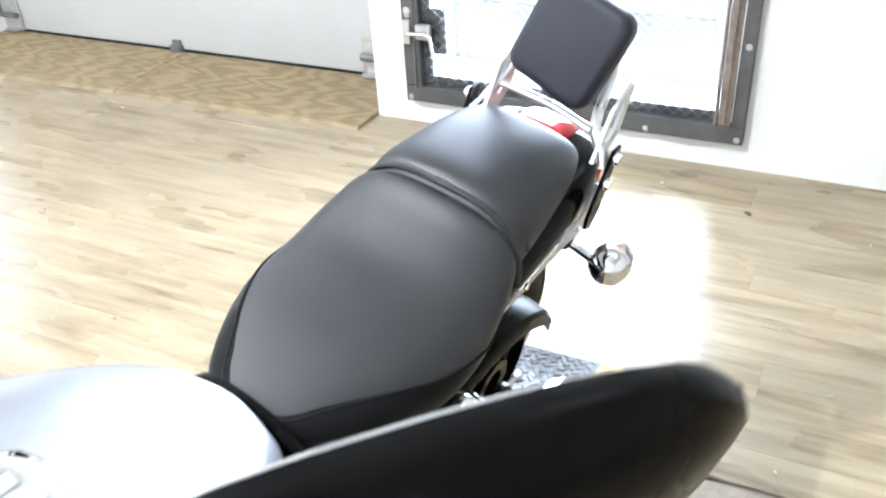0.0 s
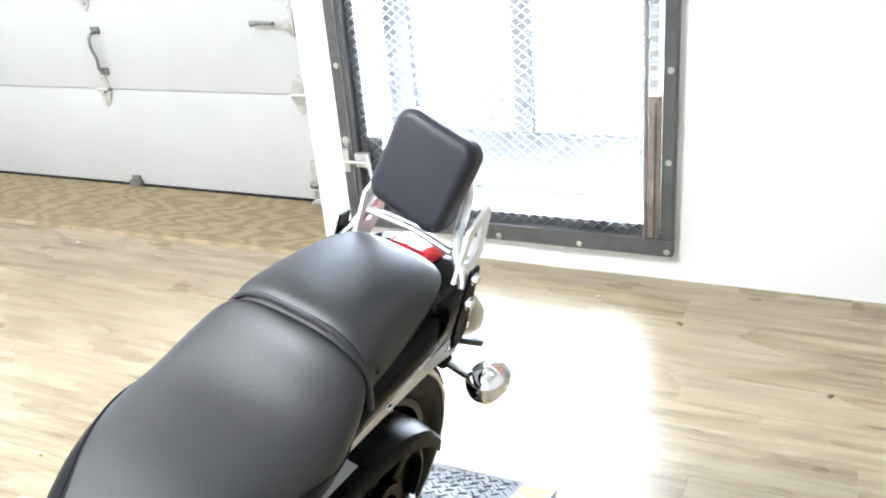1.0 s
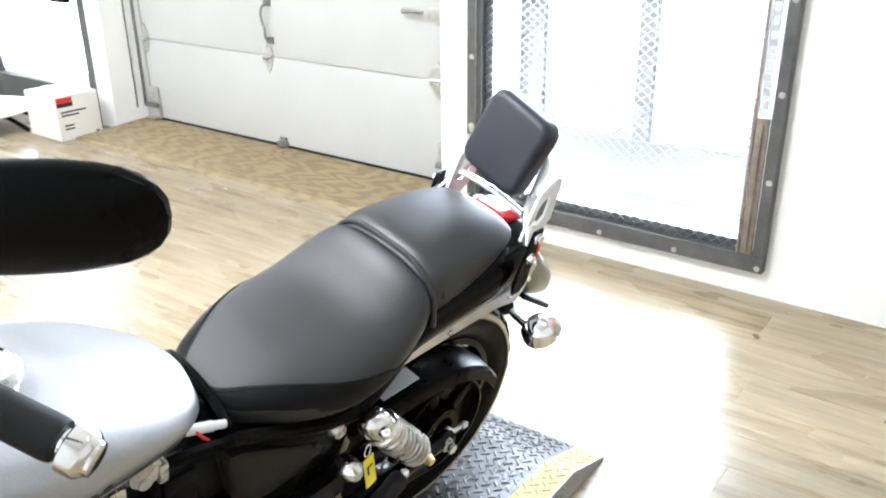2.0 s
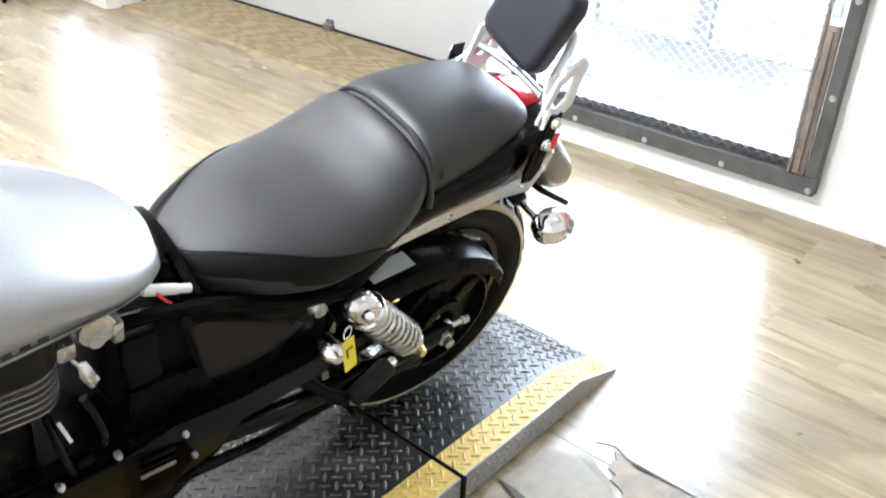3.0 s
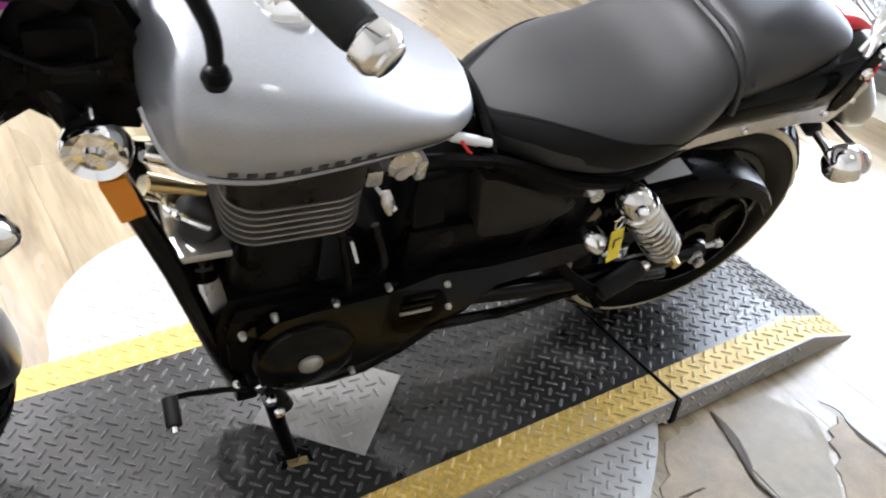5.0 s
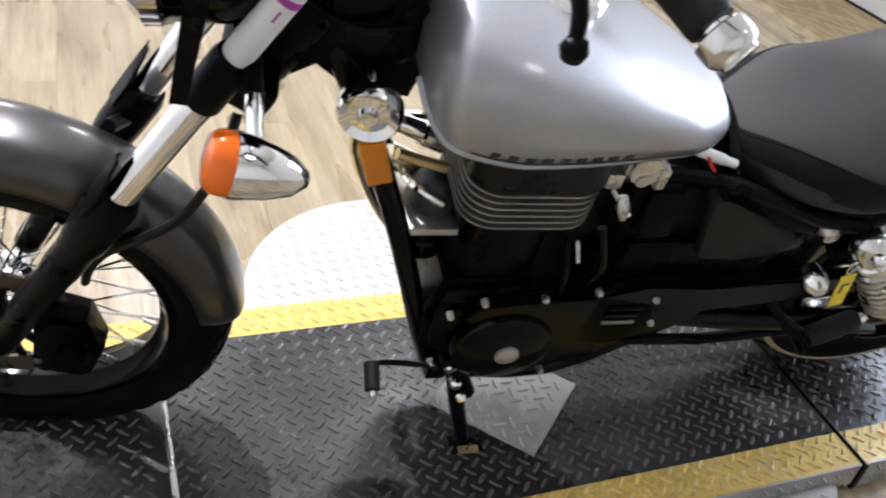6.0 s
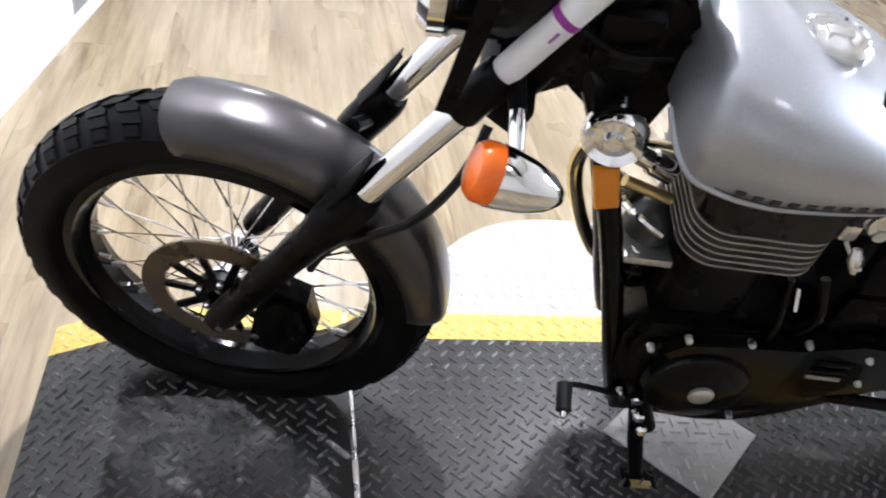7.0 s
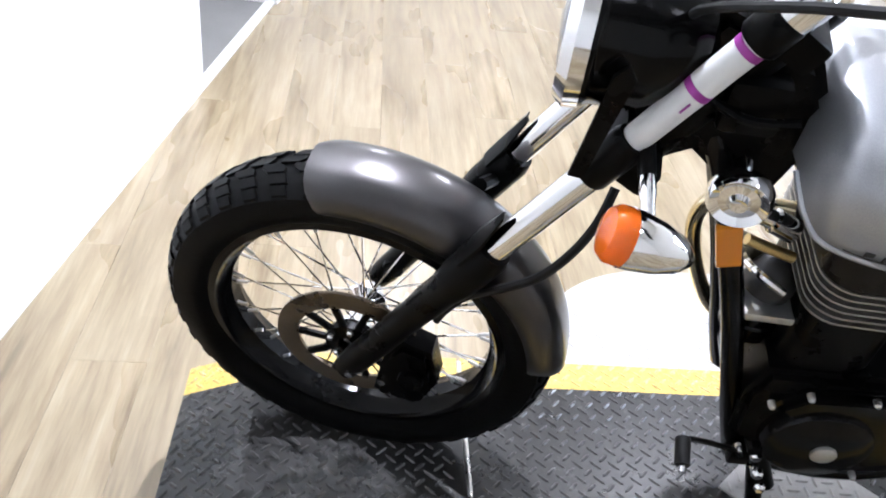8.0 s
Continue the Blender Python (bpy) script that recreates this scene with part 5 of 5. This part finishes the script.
COVER = [(0.512, 0.588), (0.506, 0.600), (0.488, 0.598), (0.41, 0.560), (0.325, 0.518), (0.313, 0.505), (0.322, 0.492), (0.365, 0.472), (0.42, 0.462), (0.475, 0.466), (0.488, 0.476), (0.500, 0.530)]
side = loft([[(0.42 + (x - 0.42) * f, y, 0.53 + (z - 0.53) * f) for x, z in COVER] for y, f in ((0.084, 1), (0.102, 0.985), (0.110, 0.93), (0.113, 0.80))])
part("fuse_lid", moved(box(-0.025, 0.025, -0.004, 0.004, -0.032, 0.032, 0.006), pose(0.575, 0.100, 0.545, 8, 6, 0)), PLASTIC, bike, "grey fuse box lid")
part("side_cover", side, SIDEC, bike, "dark grey side cover", True)
part("frame_rail", joined(tube([(0.62, 0.115, 0.66), (0.50, 0.13, 0.655), (0.34, 0.14, 0.595), (0.24, 0.14, 0.575)], 0.011, 8, 3), tube([(0.46, 0.10, 0.335), (0.38, 0.115, 0.46), (0.33, 0.12, 0.56), (0.24, 0.12, 0.60)], 0.016, 10, 3),
     tube([(1.06, 0, 0.83), (0.85, 0.035, 0.80), (0.60, 0.06, 0.70), (0.35, 0.09, 0.62)], 0.018, 10, 3)), SATIN, bike, "black tubular frame rails", True, pose(0, -0.022, -0.025))
for s in (1, -1):
    part("down_tube", tube([(1.075, s * 0.02, 0.82), (1.025, s * 0.05, 0.735), (0.992, s * 0.056, 0.655), (0.925, s * 0.07, 0.47), (0.84, s * 0.09, 0.20), (0.80, s * 0.09, 0.165), (0.62, s * 0.09, 0.155), (0.46, s * 0.10, 0.30)], 0.0165, 12, 3), GLOSS, bike, "gloss black frame down tube")
hd = part("exhaust_header", joined(tube([(0.87, -0.03, 0.60), (0.925, -0.05, 0.585), (0.955, -0.085, 0.555), (0.968, -0.10, 0.510), (0.960, -0.10, 0.451), (0.920, -0.10, 0.355), (0.875, -0.10, 0.293), (0.80, -0.12, 0.25)], 0.013, 14, 5), tube([(0.86, -0.02, 0.50), (0.945, -0.02, 0.545)], 0.019, 16)), TINT, bike, "chrome exhaust header with a yellow reflection put into its colour")
part("header_collar", joined(turned([(0.012, 0), (0.014, 0.1), (0.014, 0.5), (0.018, 0.55), (0.018, 1)], (0.945, 0.0, 0.622), (0.875, 0.0, 0.590), 18)), CHROME, hd, "chrome flange")
part("brass_union", turned([(0.008, 0), (0.008, 1)], (0.945, 0.035, 0.598), (0.875, 0.035, 0.574), 12), GOLD, hd, "brass coloured union")
horn = part("horn", moved(lathe([(0.004, 0.020), (0.010, 0.022), (0.014, 0.016), (0.024, 0.014), (0.034, 0.020), (0.038, 0.014), (0.039, 0.0), (0.030, -0.014), (0.004, -0.016)], 36, "y"), pose(1.003, 0.090, 0.722, 0, 0, -14)), CHROME, bike, "chrome horn disc")
part("horn_bracket", tube([(1.0, 0.03, 0.745), (1.005, 0.07, 0.765), (1.005, 0.092, 0.756)], 0.004, 8, 3), CHROME, horn)
part("side_reflector", moved(box(-0.0165, 0.0165, -0.006, 0.006, -0.036, 0.036, 0.004), pose(0.980, 0.072, 0.618, 0, 17, 0)), REFL, bike, "amber side reflector")
# foot controls and stand
pegm = part("shift_pedal", joined(tube([(0.83, 0.12, 0.205), (0.86, 0.14, 0.25), (0.93, 0.155, 0.288), (0.955, 0.165, 0.298)], 0.0048, 8, 4), box(0.81, 0.845, 0.09, 0.122, 0.175, 0.215, 0.006)), SATIN, bike, "black shift lever")
part("pedal_rubber", turned([(0.009, 0), (0.0115, 0.05), (0.0115, 0.9), (0.008, 0.95)], (0.953, 0.162, 0.302), (0.955, 0.208, 0.291), 14), RUBBER, pegm, "ribbed rubber tip")
part("pedal_tip", turned([(0.006, 0), (0.006, 1)], (0.955, 0.206, 0.292), (0.955, 0.214, 0.290), 10), CHROME, pegm)
pp = part("rider_peg", joined(turned([(0.012, 0), (0.012, 0.3), (0.010, 1)], (0.82, 0.10, 0.235), (0.82, 0.13, 0.235), 10), tube([(0.80, 0.095, 0.20), (0.78, 0.11, 0.16), (0.76, 0.115, 0.12)], 0.016, 10)), SATIN, bike, "black peg bracket")
for x, y, z in ((0.81, 0.126, 0.215), (0.79, 0.128, 0.165), (0.775, 0.132, 0.13)):
    part("bolt", turned([(0.011, 0), (0.011, 0.7), (0.007, 1)], (x, y - 0.012, z), (x, y + 0.006, z), 8), CHROME, pp)
stand = part("side_stand", joined(tube([(0.785, 0.105, 0.155), (0.775, 0.135, 0.10), (0.760, 0.165, 0.045)], [0.016, 0.0135, 0.012], 12), moved(box(-0.03, 0.03, -0.02, 0.02, -0.005, 0.004, 0.003), pose(0.755, 0.175, 0.0375, 10.5))), SATIN, bike, "black side stand")
part("foot_mark", moved(box(-0.018, 0.018, -0.008, 0.008, 0.0045, 0.007, 0.001), pose(0.752, 0.186, 0.037, 10.5)), GOLD, stand, "worn yellow paint on the stand foot")
for s in (1, -1):
    pg = part("pillion_peg", turned([(0.010, 0), (0.0175, 0.04), (0.0185, 0.5), (0.0185, 0.92), (0.014, 1.0)], (0.240, s * 0.165, 0.330), (0.156, s * 0.155, 0.366), 18), RUBBER, bike, "folded black rubber footpeg")
    part("peg_bracket", joined(tube([(0.31, s * 0.11, 0.37), (0.28, s * 0.137, 0.345), (0.243, s * 0.160, 0.328)], 0.012, 8), turned([(0.006, 0), (0.006, 1)], (0.246, s * 0.157, 0.316), (0.246, s * 0.187, 0.316), 8)), SATIN, pg)
    part("peg_stud", turned([(0.009, 0), (0.009, 0.6), (0.005, 1)], (0.158, s * 0.157, 0.368), (0.146, s * 0.158, 0.376), 10), CHROME, pg)
part("seat_lock", turned([(0.017, 0), (0.017, 0.6), (0.012, 1)], (0.305, 0.105, 0.545), (0.305, 0.132, 0.545), 18), STEEL, bike, "steel seat lock barrel")
part("fuel_tap", turned([(0.022, 0), (0.024, 0.3), (0.020, 0.8), (0.010, 1)], (0.272, 0.11, 0.44), (0.272, 0.155, 0.44), 20), CHROME, bike, "round chrome cap")
tag = part("key_tag", moved(box(-0.0125, 0.0125, -0.0012, 0.0012, -0.034, 0.034, 0.0008, 1), pose(0.284, 0.188, 0.492, 6, 10, 8)), TAGY, bike, "yellow paper tag", False)
part("tag_mark", moved(joined(box(-0.007, 0.006, 0.0013, 0.002, 0.012, 0.016), box(0.003, 0.007, 0.0013, 0.002, -0.004, 0.014)), pose(0.284, 0.188, 0.492, 6, 10, 8)), INK, tag, "", False)
part("tag_ring", moved(lathe([(0.010, -0.001), (0.012, 0), (0.010, 0.001), (0.009, 0)], 18, "y", (0, 0, 0), True), pose(0.288, 0.180, 0.534, 10, 0, 20)), CHROME, tag)

# ---- front end, turned a little to the left about the steering axis
AX = Vector((-0.504, 0.034, 0.863)).normalized()
LAT = Vector((0.11, 0.99, 0.01)).normalized()
FC = (FWX, 0.0, FWR)
ST = Matrix.Translation((FWX, 0.020, -0.008)) @ Matrix.Rotation(radians(STEER), 4, "Z") @ Matrix.Translation((-FWX, 0, 0))
fw = spoked(bike, "front_wheel", FC, FWR, 0.054, 0.232, 0.036, 36, 0.036, 0.032, ST, 40)
part("brake_disc", lathe([(0.083, 0.0545), (0.117, 0.0545), (0.117, 0.0595), (0.083, 0.0595)], 60, "y", FC, True), DISC, fw, "brown tinged steel brake disc")
part("disc_carrier", lathe([(0.018, 0.042), (0.040, 0.046), (0.040, 0.060), (0.018, 0.064)], 28, "y", FC, True), SATIN, fw, "black disc carrier")
for k in range(10):
    part("carrier_arm", moved(box(0.030, 0.090, -0.006, 0.006, -0.0035, 0.0035, 0.002), Matrix.Translation((FC[0], 0.056, FC[2])) @ pose(0, 0, 0, 90, 0, 0) @ pose(0, 0, 0, 0, 0, 36 * k)), SATIN, fw)
for k in range(5):
    a = radians(72 * k + 20)
    part("bolt", turned([(0.006, 0), (0.006, 0.7), (0.004, 1)], (FC[0] + 0.032 * math.cos(a), 0.058, FC[2] + 0.032 * math.sin(a)), (FC[0] + 0.032 * math.cos(a), 0.068, FC[2] + 0.032 * math.sin(a)), 8), CHROME, fw)
P0 = Vector((1.442, 0.012, 0.296))
def leg(s, y):
    return P0 + AX * s * 0.945 + LAT * y
for s in (1, -1):
    y = s * FORKY
    sl = part("fork_slider", turned([(0.012, 0), (0.020, 0.02), (0.0225, 0.08), (0.0225, 0.55), (0.0245, 0.60), (0.0245, 0.72), (0.0275, 0.75), (0.029, 0.80), (0.029, 0.96), (0.024, 1.0)], leg(-0.03, y), leg(0.375, y), 24), SATIN, bike, "black fork slider")
    part("axle_clamp", turned([(0.017, 0), (0.019, 0.2), (0.019, 0.8), (0.014, 1)], leg(0.035, y - s * 0.02), leg(0.035, y + s * 0.018), 16), SATIN, sl)
    part("axle_bolt", turned([(0.006, 0), (0.006, 1)], leg(0.0, y + s * 0.020), leg(0.0, y + s * 0.027), 8), CHROME, sl)
    nrm = AX.cross(LAT).normalized() * -1
    part("fork_guard", loft([[leg(t, y + s * w) + nrm * r for r, w in ((0.026, -0.020), (0.033, 0.0), (0.026, 0.022), (0.022, 0.022), (0.029, 0.0), (0.022, -0.020))] for t in (0.335, 0.385)] + [[leg(0.435, y + s * w) + nrm * r for r, w in ((0.028, -0.004), (0.032, 0.0), (0.030, 0.012), (0.028, 0.012), (0.029, 0.0), (0.026, -0.004))]]), SATIN, sl, "black stone guard")
    tb = part("fork_tube", turned([(0.0185, 0), (0.0185, 0.48), (0.0145, 0.5), (0.0145, 1)], leg(0.365, y), leg(0.82, y), 24), CHROME, bike, "chrome fork tube")
    part("lower_clamp", turned([(0.0205, 0), (0.0225, 0.06), (0.0225, 0.9), (0.0205, 1)], leg(0.558, y), leg(0.632, y), 24), SATIN, tb, "satin black clamp")
    part("upper_cover", turned([(0.0155, 0), (0.0162, 0.03), (0.0162, 0.97), (0.0155, 1)], leg(0.632, y), leg(0.800, y), 24), WHITEP, tb, "pale wrapped fork cover")
    for t in (0.722, 0.788):
        part("tape_band", turned([(0.0168, 0), (0.0168, 1)], leg(t, y), leg(t + 0.009, y), 24), PURPLE, tb, "purple tape band")
    part("tape_strip", moved(box(-0.001, 0.001, -0.001, 0.001, 0, 0.014), along(leg(0.700, y + s * 0.0164), leg(0.770, y + s * 0.0164))), PURPLE, tb)
    part("upper_clamp", turned([(0.020, 0), (0.023, 0.1), (0.023, 0.9), (0.020, 1)], leg(0.800, y), leg(0.842, y), 24), SATIN, tb)
    part("fork_cap", turned([(0.023, 0), (0.024, 0.3), (0.024, 0.6), (0.017, 0.68), (0.015, 0.9), (0.010, 1)], leg(0.842, y), leg(0.900, y), 20), CHROME, tb, "chrome fork cap")
ff = fender(FC, FWR + 0.018, 0.060, 77, 177, 34, 0.050, GRAPH, bike, "graphite metallic front fender", "front_fender", ST)
for s in (1, -1):
    part("fender_stay", moved(joined(tube([ST.inverted() @ leg(0.33, s * FORKY * 0.82), Vector((FWX - 0.15, s * 0.066, FWR + 0.27))], 0.010, 8)), Matrix()), SATIN, ff)
cal = part("brake_caliper", joined(side_plate([(FC[0] - 0.045, FC[2] - 0.075), (FC[0] - 0.06, FC[2] + 0.03), (FC[0] - 0.085, FC[2] + 0.065), (FC[0] - 0.13, FC[2] + 0.05), (FC[0] - 0.145, FC[2] - 0.02), (FC[0] - 0.12, FC[2] - 0.085)], 0.042, 0.088, 0.010), turned([(0.02, 0), (0.02, 1)], (FC[0] - 0.105, 0.085, FC[2] - 0.01), (FC[0] - 0.105, 0.098, FC[2] - 0.01), 18)), SATIN, bike, "black brake caliper", True, ST)
part("brake_hose", tube([ST.inverted() @ Vector(p) for p in ((1.335, 0.085, 0.40), (1.322, 0.105, 0.455), (1.299, 0.108, 0.490), (1.26, 0.112, 0.518), (1.215, 0.122, 0.563), (1.184, 0.13, 0.622), (1.162, 0.125, 0.677), (1.148, 0.10, 0.715))], 0.0062, 8, 5), RUBBER, cal, "black brake hose")
part("caliper_bolt", turned([(0.007, 0), (0.007, 1)], (FC[0] - 0.06, 0.085, FC[2] - 0.03), (FC[0] - 0.06, 0.096, FC[2] - 0.03), 8), CHROME, cal)
part("steering_yoke", joined(*[moved(box(-FORKY, FORKY, -0.03, 0.03, -0.02, 0.02, 0.01), Matrix.Translation(leg(t, 0) - Vector((0.03, 0, 0.02))) @ Matrix((LAT, AX.cross(LAT), AX)).transposed().to_4x4()) for t in (0.59, 0.822)],
     tube([leg(0.58, 0) - Vector((0.045, 0, 0.03)), leg(0.85, 0) - Vector((0.045, 0, 0.03))], 0.035, 16)), SATIN, bike, "black fork yokes")
part("neck_gusset", joined(side_plate([(1.13, 0.727), (1.095, 0.722), (1.062, 0.742), (1.03, 0.715), (0.95, 0.70), (0.92, 0.80), (0.96, 0.88), (1.08, 0.93), (1.165, 0.82)], -0.048, 0.055, 0.012), box(0.99, 1.06, 0.05, 0.085, 0.80, 0.87, 0.012), tube([(1.12, 0.05, 0.86), (1.04, 0.09, 0.83), (0.98, 0.10, 0.84)], 0.006, 8, 4)), SATIN, bike, "black steering neck")
HM = Matrix.Translation((-0.02, 0.01, -0.022)) @ ST
lamp = part("headlamp", moved(lathe([(0.004, -0.10), (0.05, -0.085), (0.078, -0.03), (0.082, 0.02), (0.086, 0.025), (0.086, 0.045), (0.078, 0.05)], 36, "x"), Matrix.Translation((1.20, 0, 0.93))), GLOSS, bike, "gloss black headlamp shell", True, HM)
part("headlamp_rim", moved(lathe([(0.076, 0.045), (0.088, 0.030), (0.090, 0.046), (0.080, 0.058)], 36, "x", (0, 0, 0), True), Matrix.Translation((1.20, 0, 0.93))), CHROME, lamp, "chrome rim")
part("headlamp_lens", moved(lathe([(0.003, 0.066), (0.05, 0.060), (0.079, 0.048), (0.079, 0.044), (0.05, 0.055), (0.003, 0.061)], 36, "x"), Matrix.Translation((1.20, 0, 0.93))), CLEAR, lamp)
for s in (1, -1):
    part("lamp_bracket", side_plate([(1.205, 0.80), (1.222, 0.80), (1.203, 0.935), (1.190, 0.950), (1.180, 0.935)], s * 0.088, s * 0.094, 0.001), SATIN, lamp, "flat black lamp bracket")
    yc, dx = s * 0.245 + (0.0 if s > 0 else 0.05), -0.03 if s > 0 else -0.09
    st = part("front_signal", turned([(0.0095, 0), (0.0095, 0.3), (0.008, 0.4), (0.008, 1)], Vector((1.166 + dx, s * 0.168, 0.798)), Vector((1.165 + dx, yc, 0.782)), 12), CHROME, bike, "chrome bullet turn signal with amber lens")
    part("stem_bracket", turned([(0.011, 0), (0.010, 1)], Vector((1.168 + dx, s * 0.098, 0.812)), Vector((1.166 + dx, s * 0.169, 0.798)), 12), SATIN, st, "black stem bracket")
    c0, c1 = Vector((1.116 + dx, yc, 0.764)), Vector((1.226 + dx, yc, 0.794))
    part("shell", turned([(0.003, 0), (0.009, 0.02), (0.020, 0.14), (0.028, 0.36), (0.032, 0.60), (0.032, 0.66)], c0, c1, 28), CHROME, st, "chrome shell")
    part("lens", turned([(0.0305, 0.66), (0.0312, 0.69), (0.0305, 0.79), (0.025, 0.85), (0.012, 0.875), (0.003, 0.88)], c0, c1, 28), AMBER, st, "amber lens")
# handlebar
def both(pts):
    return [(x, -y, z) for x, y, z in pts[::-1][:-1]] + pts
HY = 0.885
bar_l = [(0.990, 0.0, 1.006), (0.985, 0.10 * HY, 1.011), (0.953, 0.20 * HY, 1.061), (0.918, 0.265 * HY, 1.088), (0.882, 0.33 * HY, 1.070), (0.837, 0.418 * HY, 1.048)]
hb = part("handlebar", tube(both(bar_l), 0.0115, 12, 4), CHROME, bike, "chrome handlebar")
for sg in (1, -1):
    s = sg * HY
    ga, gb = Vector((0.893, s * 0.310, 1.0745)), Vector((0.838, s * 0.417, 1.0475))
    part("grip", turned([(0.017, 0), (0.021, 0.02), (0.018, 0.06), (0.0185, 0.9), (0.0175, 0.95)], ga, gb, 20), RUBBER, hb, "black rubber grip")
    part("bar_end", turned([(0.0185, 0), (0.0205, 0.06), (0.0205, 0.55), (0.0195, 0.66), (0.0165, 0.80), (0.015, 0.84), (0.0145, 0.96), (0.0115, 1.0), (0.002, 1.0)], gb, gb + (gb - ga).normalized() * 0.026, 36), SHOCKC, hb, "chrome bar end")
    part("switch_box", moved(box(-0.022, 0.022, -0.022, 0.022, -0.026, 0.026, 0.008), along(ga - (gb - ga) * 0.2, gb)), PLASTIC, hb, "black switch housing")
    part("lever", joined(tube([(0.94, s * 0.27, 1.085), (0.962, s * 0.32, 1.088), (0.956, s * 0.385, 1.082), (0.946, s * 0.418, 1.063), (0.946, s * 0.434, 1.043)], [0.008, 0.0075, 0.007, 0.006, 0.0055], 10, 4), moved(lathe([(0.002, -0.010), (0.008, -0.007), (0.0105, 0), (0.008, 0.007), (0.002, 0.010)], 14, "z"), pose(0.946, s * 0.436, 1.038))), SATIN, hb, "black hand lever")
    stem = part("mirror_stem", tube([(0.925, s * 0.262, 1.095), (0.935, s * 0.27, 1.14), (0.910, (MIRY - 0.04) * sg, MIRZ - 0.05), (MIRX + 0.02, MIRY * sg, MIRZ)], 0.006, 8, 4), SATIN, hb)
    MM = Matrix.Translation((MIRX, sg * MIRY, MIRZ)) @ pose(0, 0, 0, sg * 3.2, 8.1, sg * 58.4)
    part("mirror_shell", moved(loft([section(x, w, h, -h, 28, 2.6) for x, w, h in ((-0.008, 0.075, 0.036), (-0.006, 0.081, 0.0395), (-0.001, 0.083, 0.0412), (0.004, 0.081, 0.040), (0.010, 0.068, 0.033), (0.014, 0.051, 0.024), (0.017, 0.028, 0.013), (0.018, 0.006, 0.003))]), MM), SATIN, stem, "black oval mirror shell")
    part("mirror_glass", moved(loft([section(x, 0.072, 0.033, -0.033, 28, 2.6) for x in (-0.0102, -0.0082)]), MM), MIRROR, stem, "mirror glass")
part("bar_clamp", joined(box(0.965, 1.015, -0.055, -0.02, 0.951, 1.021, 0.008), box(0.965, 1.015, 0.02, 0.055, 0.951, 1.021, 0.008)), CHROME, hb, "chrome handlebar riser")
part("cable", joined(tube([(1.02, 0.28, 1.08), (1.09, 0.22, 1.04), (1.13, 0.10, 0.95), (1.08, 0.05, 0.86)], 0.005, 8, 5), tube([(1.01, 0.25, 1.08), (1.10, 0.16, 1.06), (1.15, -0.02, 1.0), (1.10, -0.06, 0.86)], 0.0045, 8, 5)), RUBBER, hb, "black control cables")
